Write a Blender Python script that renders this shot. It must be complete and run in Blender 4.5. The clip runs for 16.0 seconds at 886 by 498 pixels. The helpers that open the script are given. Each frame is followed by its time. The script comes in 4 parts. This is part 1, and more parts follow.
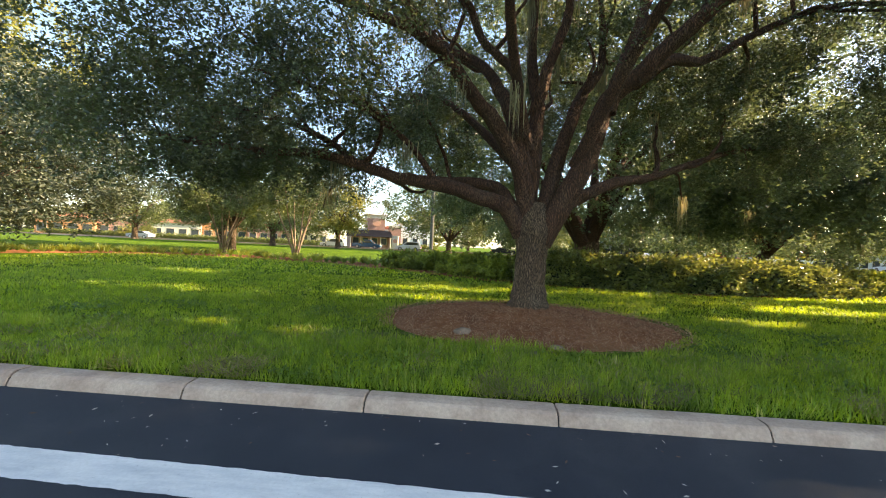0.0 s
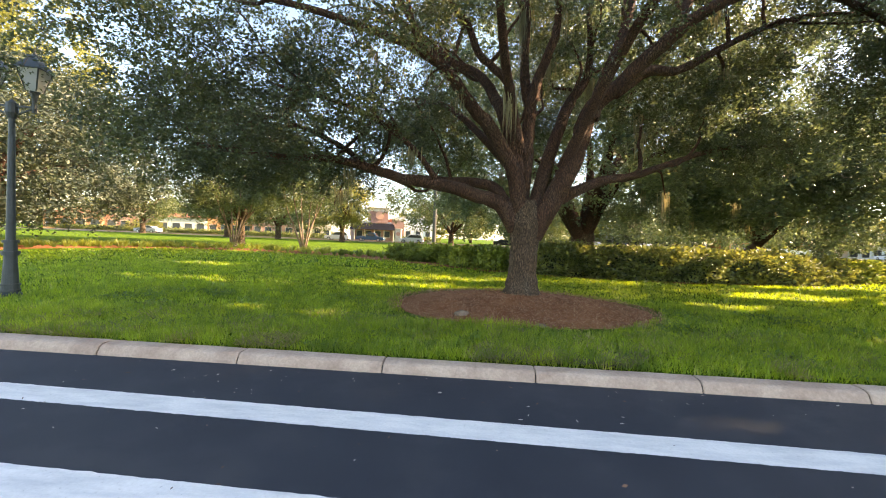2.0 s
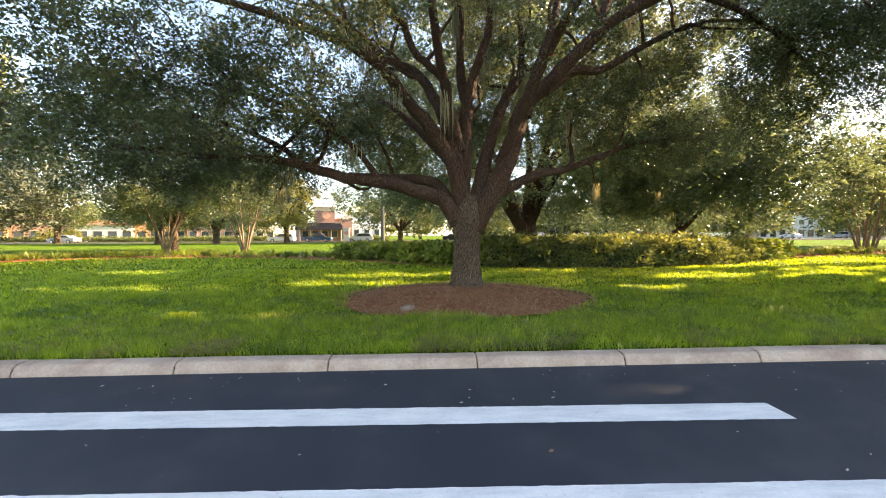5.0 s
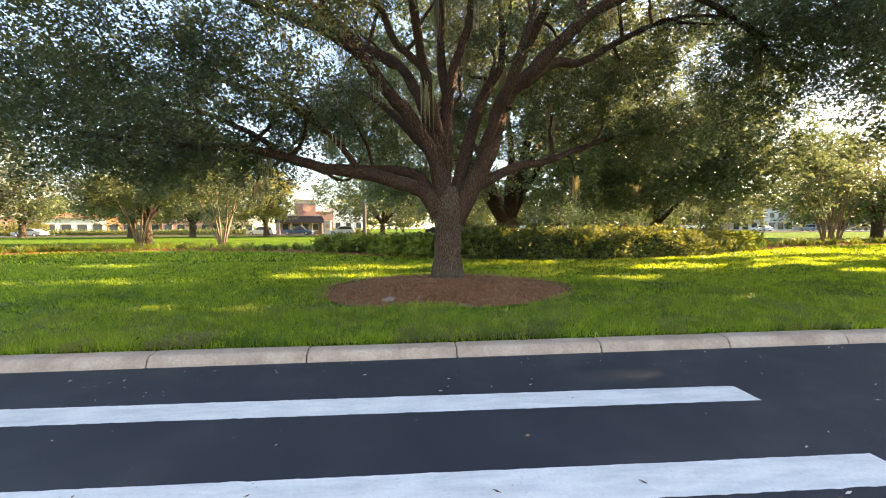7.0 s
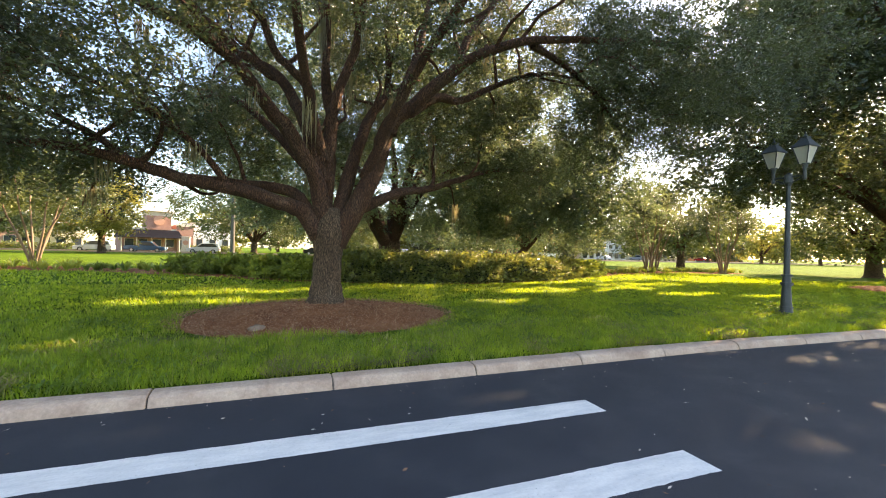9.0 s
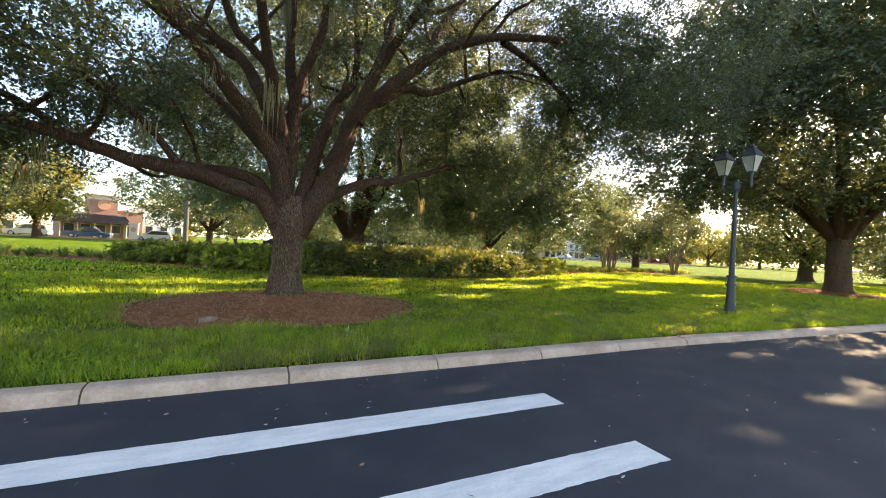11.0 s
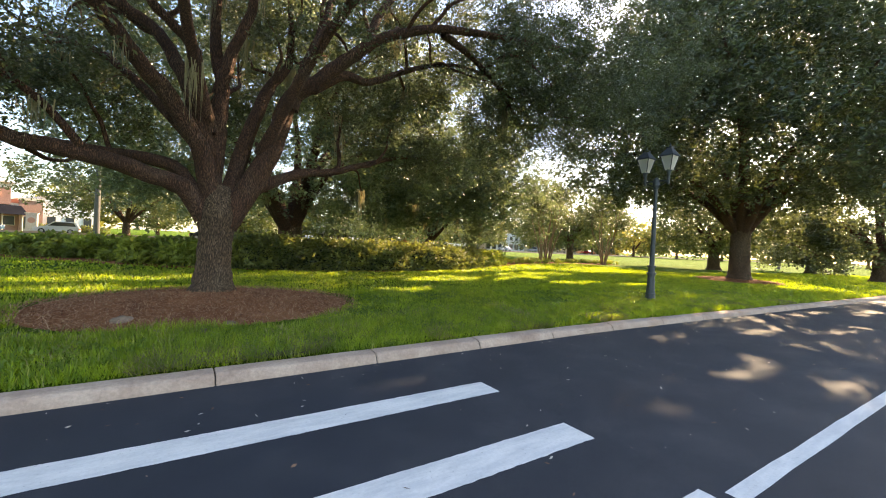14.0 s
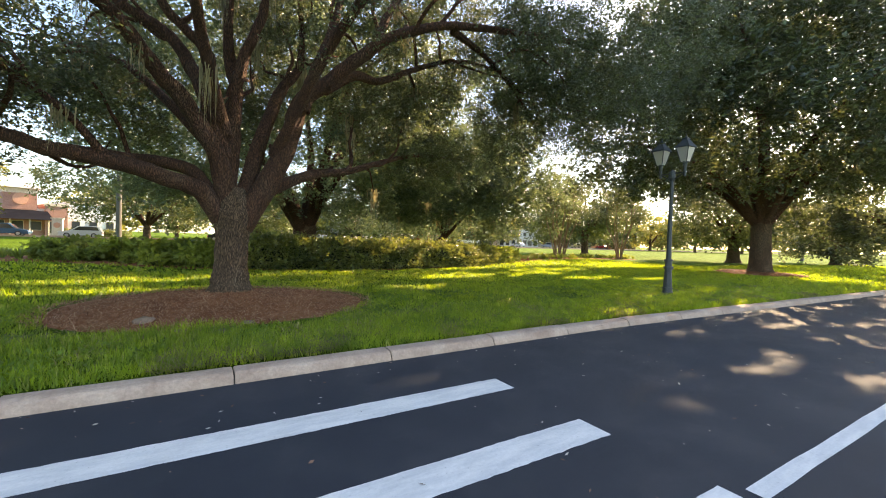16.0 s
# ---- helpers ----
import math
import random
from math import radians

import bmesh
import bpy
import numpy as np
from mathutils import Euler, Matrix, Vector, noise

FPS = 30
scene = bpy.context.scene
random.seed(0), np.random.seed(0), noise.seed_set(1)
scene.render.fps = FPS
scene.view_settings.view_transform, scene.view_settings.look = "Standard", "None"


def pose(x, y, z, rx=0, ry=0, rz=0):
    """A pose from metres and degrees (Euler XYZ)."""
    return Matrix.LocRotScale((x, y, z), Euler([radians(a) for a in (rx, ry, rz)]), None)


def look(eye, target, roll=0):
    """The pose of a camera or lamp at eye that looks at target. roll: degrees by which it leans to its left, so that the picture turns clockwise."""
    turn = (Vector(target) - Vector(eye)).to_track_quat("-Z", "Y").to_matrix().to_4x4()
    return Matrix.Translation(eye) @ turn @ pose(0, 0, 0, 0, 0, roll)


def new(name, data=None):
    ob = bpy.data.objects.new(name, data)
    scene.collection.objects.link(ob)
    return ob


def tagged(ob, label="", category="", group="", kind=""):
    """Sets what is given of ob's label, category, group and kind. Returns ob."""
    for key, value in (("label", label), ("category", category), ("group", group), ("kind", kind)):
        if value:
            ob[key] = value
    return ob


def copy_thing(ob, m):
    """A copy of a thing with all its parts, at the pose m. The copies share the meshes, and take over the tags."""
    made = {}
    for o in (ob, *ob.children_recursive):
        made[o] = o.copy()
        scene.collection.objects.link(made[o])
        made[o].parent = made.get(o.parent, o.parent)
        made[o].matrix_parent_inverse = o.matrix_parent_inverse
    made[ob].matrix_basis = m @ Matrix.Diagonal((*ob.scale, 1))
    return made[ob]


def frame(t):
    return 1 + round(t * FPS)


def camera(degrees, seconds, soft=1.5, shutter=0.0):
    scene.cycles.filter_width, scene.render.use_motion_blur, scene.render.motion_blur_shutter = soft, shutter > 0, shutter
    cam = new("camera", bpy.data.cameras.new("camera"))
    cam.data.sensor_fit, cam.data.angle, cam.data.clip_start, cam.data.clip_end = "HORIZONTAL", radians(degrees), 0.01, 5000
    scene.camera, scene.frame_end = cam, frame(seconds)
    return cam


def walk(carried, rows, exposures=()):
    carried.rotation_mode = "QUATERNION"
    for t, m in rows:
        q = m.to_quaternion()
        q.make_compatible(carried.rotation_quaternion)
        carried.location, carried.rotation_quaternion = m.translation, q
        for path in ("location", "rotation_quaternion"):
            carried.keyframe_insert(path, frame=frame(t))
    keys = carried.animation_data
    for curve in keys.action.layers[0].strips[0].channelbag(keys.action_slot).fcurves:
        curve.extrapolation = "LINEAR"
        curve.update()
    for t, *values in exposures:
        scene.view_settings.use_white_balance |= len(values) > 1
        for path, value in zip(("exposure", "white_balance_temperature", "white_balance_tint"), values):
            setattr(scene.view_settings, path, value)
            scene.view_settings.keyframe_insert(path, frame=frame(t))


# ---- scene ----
cam = camera(95.3, 16.0, soft=1.0)
PATH = [
    (0, (-0.895, -3.78, 1.621), (-1.028, -1.784, 1.607), 2.6),
    (0.5, (-0.811, -4.081, 1.634), (-0.91, -2.085, 1.564), 1.3),
    (1, (-0.826, -4.319, 1.656), (-0.886, -2.321, 1.592), 0.2),
    (1.5, (-0.878, -4.565, 1.669), (-0.94, -2.567, 1.607), 0.8),
    (2, (-0.806, -4.766, 1.657), (-0.951, -2.772, 1.604), 2.2),
    (2.5, (-0.679, -4.95, 1.631), (-0.902, -2.964, 1.559), 3.2),
    (2.7, (-0.658, -4.989, 1.621), (-0.883, -3.003, 1.537), 3.2),
    (3, (-0.68, -5.007, 1.639), (-0.825, -3.013, 1.606), 2.9),
    (3.5, (-0.709, -4.969, 1.667), (-0.737, -2.97, 1.649), 1.5),
    (4, (-0.705, -4.942, 1.66), (-0.647, -2.943, 1.633), 0.7),
    (6.5, (-0.613, -4.929, 1.636), (-0.491, -2.935, 1.527), -0.7),
    (7, (-0.625, -4.934, 1.615), (-0.442, -2.945, 1.513), -0.3),
    (7.5, (-0.681, -4.903, 1.618), (-0.397, -2.925, 1.529), 0.2),
    (8, (-0.743, -4.864, 1.632), (-0.29, -2.917, 1.574), 0.9),
    (8.5, (-0.715, -4.858, 1.65), (-0.102, -2.954, 1.63), 1.3),
    (9, (-0.613, -4.891, 1.659), (0.131, -3.035, 1.674), 1.4),
    (11.5, (-0.575, -4.82, 1.612), (0.377, -3.061, 1.604), 3.1),
    (12, (-0.562, -4.834, 1.625), (0.472, -3.122, 1.62), 2.9),
    (12.5, (-0.534, -4.843, 1.614), (0.571, -3.176, 1.614), 2.6),
    (13, (-0.525, -4.85, 1.626), (0.614, -3.206, 1.613), 2.8),
    (13.5, (-0.517, -4.842, 1.624), (0.632, -3.205, 1.605), 2.9),
    (14, (-0.519, -4.846, 1.628), (0.624, -3.205, 1.604), 2.8),
    (14.5, (-0.502, -4.857, 1.624), (0.627, -3.206, 1.599), 2.3),
    (15, (-0.504, -4.856, 1.623), (0.613, -3.197, 1.593), 2.3),
    (15.5, (-0.5, -4.856, 1.626), (0.602, -3.187, 1.59), 2.1),
    (16, (-0.512, -4.859, 1.63), (0.577, -3.181, 1.59), 1.8),
]
walk(cam, [(t, look(eye, target, roll)) for t, eye, target, roll in PATH], [(0.0, 2.02, 7300, 10), (0.5, 2.27, 7500, 14), (1.0, 2.34, 7600, 15), (2.2, 2.4, 7700, 16), (7.5, 2.38, 7650, 16), (11.5, 2.18, 7500, 15), (16.0, 2.16, 7500, 15)])

# ---- world, sun and sky ----
SUN_AZ, SUN_EL = radians(75), radians(28)          # azimuth from +y towards +x
world = bpy.data.worlds.new("sky")
scene.world = world
world.use_nodes = True
wn = world.node_tree.nodes
sky = wn.new("ShaderNodeTexSky")
sky.sky_type, sky.sun_disc = "NISHITA", False
sky.sun_elevation, sky.sun_rotation = SUN_EL, SUN_AZ
sky.air_density, sky.dust_density, sky.ozone_density = 1.0, 0.6, 1.5
wn["Background"].inputs["Strength"].default_value = 0.125
world.node_tree.links.new(sky.outputs[0], wn["Background"].inputs["Color"])
sun = new("sun", bpy.data.lights.new("sun", "SUN"))
sun.data.energy, sun.data.angle, sun.data.color = 5.0, radians(0.6), (1.0, 0.79, 0.53)
to_sun = Vector((math.sin(SUN_AZ) * math.cos(SUN_EL), math.cos(SUN_AZ) * math.cos(SUN_EL), math.sin(SUN_EL)))
sun.matrix_world = look(to_sun * 60, (0, 0, 0))


# ---- materials ----
def mat(name, rough=0.8, metal=0.0):
    m = bpy.data.materials.new(name)
    m.use_nodes = True
    b = m.node_tree.nodes["Principled BSDF"]
    b.inputs["Roughness"].default_value, b.inputs["Metallic"].default_value = rough, metal
    return m, m.node_tree.nodes, m.node_tree.links, b


def coords(n, l, scale=(1, 1, 1), world_space=True):
    src = n.new("ShaderNodeNewGeometry").outputs["Position"] if world_space else n.new("ShaderNodeTexCoord").outputs["Object"]
    mp = n.new("ShaderNodeMapping")
    mp.inputs["Scale"].default_value = scale
    l.new(src, mp.inputs["Vector"])
    return mp.outputs[0]


def noise_tex(n, l, vec, scale, detail=4, rough=0.6):
    t = n.new("ShaderNodeTexNoise")
    t.inputs["Scale"].default_value, t.inputs["Detail"].default_value, t.inputs["Roughness"].default_value = scale, detail, rough
    l.new(vec, t.inputs["Vector"])
    return t.outputs["Fac"]


def ramp(n, l, fac, stops):
    r = n.new("ShaderNodeValToRGB")
    e = r.color_ramp.elements
    while len(e) < len(stops):
        e.new(0.5)
    for el, (p, c) in zip(e, stops):
        el.position, el.color = p, (*c, 1)
    l.new(fac, r.inputs[0])
    return r.outputs[0]


def mix(n, l, fac, a, b, mode="MIX"):
    m = n.new("ShaderNodeMix")
    m.data_type, m.blend_type = "RGBA", mode
    if isinstance(fac, (int, float)):
        m.inputs[0].default_value = fac
    else:
        l.new(fac, m.inputs[0])
    for i, c in ((6, a), (7, b)):
        if isinstance(c, tuple):
            m.inputs[i].default_value = (*c, 1)
        else:
            l.new(c, m.inputs[i])
    return m.outputs[2]


def bump(n, l, b, height, strength=0.4, dist=0.02):
    bp = n.new("ShaderNodeBump")
    bp.inputs["Strength"].default_value, bp.inputs["Distance"].default_value = strength, dist
    l.new(height, bp.inputs["Height"])
    l.new(bp.outputs[0], b.inputs["Normal"])


def surface(name, stops, scale, fine, rough=0.8, metal=0.0, bump_s=0.4, bump_d=0.01, stretch=(1, 1, 1), world_space=True, shade=0.35, spec=0.5):
    """Two scales of mottling and a fine relief."""
    m, n, l, b = mat(name, rough, metal)
    v = coords(n, l, stretch, world_space)
    big = ramp(n, l, noise_tex(n, l, v, scale, 5), stops)
    f = noise_tex(n, l, v, fine, 3, 0.7)
    dark = ramp(n, l, f, [(0.3, (1 - shade,) * 3), (0.7, (1 + shade * 0.4,) * 3)])
    l.new(mix(n, l, 1.0, big, dark, "MULTIPLY"), b.inputs["Base Color"])
    bump(n, l, b, f, bump_s, bump_d)
    b.inputs["Specular IOR Level"].default_value = spec
    return m


def plain(name, c, rough=0.6, metal=0.0, var=0.12, scale=6.0):
    return surface(name, [(0.3, tuple(k * (1 - var) for k in c)), (0.7, tuple(min(1, k * (1 + var)) for k in c))], scale, scale * 14, rough, metal, 0.15, 0.004, shade=var)


def leaf_mat(name, dark, light, through_c, glow=0.4, rough=0.45, dry=None, patch=0.55):
    """Leaf: gloss on top, light let through; each leaf its own tone."""
    m, n, l, b = mat(name, rough)
    geo = n.new("ShaderNodeNewGeometry")
    base = ramp(n, l, geo.outputs["Random Per Island"], [(0.0, dark), (0.55, tuple((a + c) / 2 for a, c in zip(dark, light))), (0.87 if dry else 0.93, light), (0.95 if dry else 0.98, dry or tuple(c * 1.5 for c in light))])
    big = noise_tex(n, l, coords(n, l), patch, 3)
    # cool dark and warm light patches stand in for shaded and lit clumps
    tone = ramp(n, l, big, [(0.32, (0.52, 0.60, 0.64)), (0.68, (1.45, 1.32, 1.08))])
    col = mix(n, l, 1.0, base, tone, "MULTIPLY")
    l.new(col, b.inputs["Base Color"])
    b.inputs["Specular IOR Level"].default_value = 0.6
    tr = n.new("ShaderNodeBsdfTranslucent")
    l.new(mix(n, l, 1.0, tone, through_c, "MULTIPLY"), tr.inputs["Color"])
    ms = n.new("ShaderNodeMixShader")
    ms.inputs[0].default_value = glow
    l.new(b.outputs[0], ms.inputs[1])
    l.new(tr.outputs[0], ms.inputs[2])
    l.new(ms.outputs[0], n["Material Output"].inputs["Surface"])
    return m


def bark_mat(name, c1, c2, c3, crack):
    m, n, l, b = mat(name, 0.92)
    v = coords(n, l, (1, 1, 0.17), False)
    vo = n.new("ShaderNodeTexVoronoi")
    vo.feature, vo.inputs["Scale"].default_value = "DISTANCE_TO_EDGE", 46
    wob = n.new("ShaderNodeTexNoise")
    wob.inputs["Scale"].default_value = 9
    l.new(coords(n, l, (1, 1, 0.5), False), wob.inputs["Vector"])
    warp = mix(n, l, 0.06, v, wob.outputs["Color"])
    l.new(warp, vo.inputs["Vector"])
    ridge = ramp(n, l, vo.outputs["Distance"], [(0.02, (0, 0, 0)), (0.26, (1, 1, 1))])
    big = ramp(n, l, noise_tex(n, l, coords(n, l, (1, 1, 0.6), False), 1.6, 5), [(0.32, c1), (0.5, c2), (0.72, c3)])
    col = mix(n, l, ridge, tuple(k * crack for k in c1), big)
    fine = noise_tex(n, l, coords(n, l, (1, 1, 0.4), False), 60, 3)
    col = mix(n, l, 1.0, col, ramp(n, l, fine, [(0.3, (0.7, 0.7, 0.7)), (0.7, (1.15, 1.15, 1.15))]), "MULTIPLY")
    l.new(col, b.inputs["Base Color"])
    bump(n, l, b, ridge, 1.0, 0.03)
    return m


M_ASPHALT = surface("asphalt", [(0.25, (0.0165, 0.0228, 0.0360)), (0.5, (0.0265, 0.0332, 0.0468)), (0.75, (0.0540, 0.0580, 0.0680))], 1.1, 210, 0.78, 0, 0.8, 0.005, shade=0.62)
M_KERB = surface("kerb_concrete", [(0.25, (0.366, 0.244, 0.177)), (0.5, (0.5, 0.36, 0.268)), (0.8, (0.634, 0.488, 0.372))], 2.2, 30, 0.9, 0, 0.3, 0.004, shade=0.2)
M_SOIL = surface("joint_dark", [(0.3, (0.061, 0.0488, 0.0366)), (0.7, (0.11, 0.0915, 0.0732))], 3, 60, 0.95)
# green darkened, with strong dark mottle, to stand in for shade between blades
M_GROUND = surface("lawn_ground_shaded", [(0.28, (0.0695, 0.121, 0.00927)), (0.5, (0.0973, 0.172, 0.013)), (0.75, (0.139, 0.214, 0.0185))], 0.45, 42, 1.0, 0, 0.9, 0.04, shade=0.7, spec=0.05)
M_MULCH = surface("pine_straw", [(0.25, (0.171, 0.0671, 0.0305)), (0.5, (0.317, 0.128, 0.0549)), (0.8, (0.451, 0.22, 0.104))], 1.4, 60, 0.95, 0, 0.9, 0.03, spec=0.15)
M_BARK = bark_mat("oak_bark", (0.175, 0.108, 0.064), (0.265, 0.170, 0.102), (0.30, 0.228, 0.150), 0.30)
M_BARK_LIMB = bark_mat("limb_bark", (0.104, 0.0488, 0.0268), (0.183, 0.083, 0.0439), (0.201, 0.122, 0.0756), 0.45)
M_TWIG = surface("twig_bark", [(0.3, (0.0854, 0.0549, 0.0366)), (0.7, (0.159, 0.104, 0.0708))], 4, 40, 0.95)
M_BARK_SMOOTH = surface("myrtle_bark", [(0.3, (0.171, 0.116, 0.0793)), (0.7, (0.317, 0.22, 0.152))], 3, 30, 0.8, world_space=False)
M_LEAF = leaf_mat("oak_leaf", (0.0122, 0.0244, 0.0134), (0.0561, 0.0781, 0.0378), (0.27, 0.315, 0.115), 0.24, 0.32, None, 0.9)
# oak leaf lightened in colour, for light the rear crowns don't receive
M_LEAF_LIT = leaf_mat("lit_oak_leaf", (0.044, 0.068, 0.042), (0.142, 0.186, 0.108), (0.33, 0.41, 0.18), 0.32, 0.34, None, 0.8)
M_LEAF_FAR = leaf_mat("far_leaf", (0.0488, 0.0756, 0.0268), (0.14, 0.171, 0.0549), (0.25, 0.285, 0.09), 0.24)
# grey-green leaf with a little haze put into its tone
M_LEAF_GREY = leaf_mat("hazy_grey_oak_leaf", (0.036, 0.050, 0.034), (0.085, 0.105, 0.072), (0.16, 0.20, 0.10), 0.2, 0.5)
# yellow leaf; on the oaks the yellow of low sun is put into it
M_LEAF_YELLOW_LIT = leaf_mat("yellow_sunlit_leaf", (0.0793, 0.104, 0.022), (0.232, 0.232, 0.0488), (0.488, 0.464, 0.11), 0.36)
# hedge green; its lighter leaf tones stand in for sun highlights
M_LEAF_HEDGE = leaf_mat("hedge_leaf", (0.0244, 0.0512, 0.0146), (0.159, 0.189, 0.0488), (0.439, 0.464, 0.0976), 0.26, 0.36, None, 1.6)
# bed green, brightened further to stand in for sun that misses the plants
M_LEAF_BED = leaf_mat("bed_leaf", (0.035, 0.075, 0.022), (0.20, 0.265, 0.062), (0.55, 0.62, 0.09), 0.4, 0.5)
M_GRASS = leaf_mat("grass_blade", (0.0439, 0.104, 0.00732), (0.226, 0.329, 0.022), (0.683, 0.854, 0.0366), 0.40, 0.5, (0.439, 0.354, 0.146), 3.5)
M_MOSS = leaf_mat("spanish_moss", (0.146, 0.14, 0.0915), (0.293, 0.268, 0.183), (0.464, 0.403, 0.22), 0.35, 0.9)


# ---- mesh building ----
class Geo:
    """Quads gathered in arrays and turned into one mesh."""

    def __init__(self):
        self.v, self.f, self.n = [], [], 0

    def add(self, v, f):
        v = np.asarray(v, dtype=np.float32).reshape(-1, 3)
        self.v.append(v)
        self.f.append(np.asarray(f, dtype=np.int32).reshape(-1, 4) + self.n)
        self.n += len(v)

    def mesh(self, name, material, smooth=False):
        v, f = np.concatenate(self.v), np.concatenate(self.f)
        me = bpy.data.meshes.new(name)
        me.vertices.add(len(v))
        me.vertices.foreach_set("co", v.ravel())
        me.loops.add(f.size)
        me.loops.foreach_set("vertex_index", f.ravel())
        me.polygons.add(len(f))
        me.polygons.foreach_set("loop_start", np.arange(0, f.size, 4, dtype=np.int32))
        me.polygons.foreach_set("use_smooth", np.full(len(f), smooth))
        me.materials.append(material)
        me.update(calc_edges=True)
        me.validate()
        return me


def part(name, data, material=None, parent=None, label="", smooth=False):
    """One mesh object from a Geo, a bmesh or a mesh, under its thing."""
    if isinstance(data, Geo):
        me = data.mesh(name, material, smooth)
    elif isinstance(data, bmesh.types.BMesh):
        me = bpy.data.meshes.new(name)
        data.normal_update()
        data.to_mesh(me)
        data.free()
        me.materials.append(material)
        if smooth:
            me.shade_smooth()
    else:
        me = data
    ob = new(name, me)
    ob.parent = parent
    if label:
        ob["label"] = label
    return ob


def thing(name, at, label, category, group="", kind="", rz=0):
    e = new(name)
    e.matrix_basis = pose(*at, 0, 0, rz)
    e.empty_display_size = 0.2
    return tagged(e, label, category, group, kind)


def box(bm, x0, x1, y0, y1, z0, z1, bevel=0.0):
    r = bmesh.ops.create_cube(bm, size=1, matrix=Matrix.Translation(((x0 + x1) / 2, (y0 + y1) / 2, (z0 + z1) / 2)) @ Matrix.Diagonal((x1 - x0, y1 - y0, z1 - z0, 1)))
    if bevel:
        es = {e for v in r["verts"] for e in v.link_edges}
        bmesh.ops.bevel(bm, geom=list(es), offset=bevel, segments=2, affect="EDGES", profile=0.5)
    return bm


def cyl(bm, x, y, z0, z1, r0, r1, seg=16):
    bmesh.ops.create_cone(bm, cap_ends=True, segments=seg, radius1=r0, radius2=r1, depth=z1 - z0, matrix=Matrix.Translation((x, y, (z0 + z1) / 2)))
    return bm


def spline(pts, per=4):
    """Catmull-Rom through points."""
    p = np.asarray(pts, dtype=float)
    q = np.vstack([2 * p[0] - p[1], p, 2 * p[-1] - p[-2]])
    out = []
    for i in range(1, len(q) - 2):
        for k in range(per):
            t = k / per
            a, b, c, d = q[i - 1], q[i], q[i + 1], q[i + 2]
            out.append(0.5 * (2 * b + (c - a) * t + (2 * a - 5 * b + 4 * c - d) * t * t + (3 * b - a - 3 * c + d) * t ** 3))
    out.append(p[-1])
    return np.array(out)


def tube(g, pts, radii, sides=6, rough=0.0, rng=None):
    """A tapering round limb along points."""
    pts = np.asarray(pts, dtype=float)
    k = len(pts)
    tan = np.gradient(pts, axis=0)
    tan /= np.linalg.norm(tan, axis=1)[:, None] + 1e-9
    ref = np.array([0.0, 0.0, 1.0]) if abs(tan[0][2]) < 0.8 else np.array([1.0, 0.0, 0.0])
    u = np.cross(tan, ref)
    u /= np.linalg.norm(u, axis=1)[:, None] + 1e-9
    for i in range(1, k):
        w = u[i - 1] - tan[i] * np.dot(u[i - 1], tan[i])
        u[i] = w / (np.linalg.norm(w) + 1e-9)
    w = np.cross(tan, u)
    ang = np.linspace(0, 2 * np.pi, sides, endpoint=False)
    rr = np.repeat(np.asarray(radii, dtype=float)[:, None], sides, 1)
    if rough:
        rr = rr * (1 + rough * rng.standard_normal(rr.shape))
    ring = pts[:, None, :] + rr[..., None] * (np.cos(ang)[None, :, None] * u[:, None, :] + np.sin(ang)[None, :, None] * w[:, None, :])
    i, j = np.meshgrid(np.arange(k - 1), np.arange(sides), indexing="ij")
    a, b = i * sides + j, i * sides + (j + 1) % sides
    g.add(ring, np.stack([a, b, b + sides, a + sides], -1))


# ground patches lit to suit the camera's view by leaf removal: centre, half widths
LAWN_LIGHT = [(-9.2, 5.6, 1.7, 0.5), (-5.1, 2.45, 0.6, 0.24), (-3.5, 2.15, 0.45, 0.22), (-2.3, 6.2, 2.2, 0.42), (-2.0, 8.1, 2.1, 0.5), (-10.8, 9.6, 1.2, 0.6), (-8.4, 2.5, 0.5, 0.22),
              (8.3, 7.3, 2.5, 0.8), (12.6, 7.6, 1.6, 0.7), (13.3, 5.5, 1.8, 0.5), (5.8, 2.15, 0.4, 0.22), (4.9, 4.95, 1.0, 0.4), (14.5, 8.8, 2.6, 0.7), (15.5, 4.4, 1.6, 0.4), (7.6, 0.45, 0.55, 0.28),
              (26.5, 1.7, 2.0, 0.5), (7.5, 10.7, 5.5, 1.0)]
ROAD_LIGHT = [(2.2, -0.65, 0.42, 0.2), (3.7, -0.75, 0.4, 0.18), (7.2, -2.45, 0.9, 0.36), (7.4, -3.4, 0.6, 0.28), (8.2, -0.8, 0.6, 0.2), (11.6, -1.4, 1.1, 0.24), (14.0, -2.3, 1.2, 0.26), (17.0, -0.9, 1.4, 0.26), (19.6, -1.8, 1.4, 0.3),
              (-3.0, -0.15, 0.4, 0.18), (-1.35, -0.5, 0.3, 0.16)]


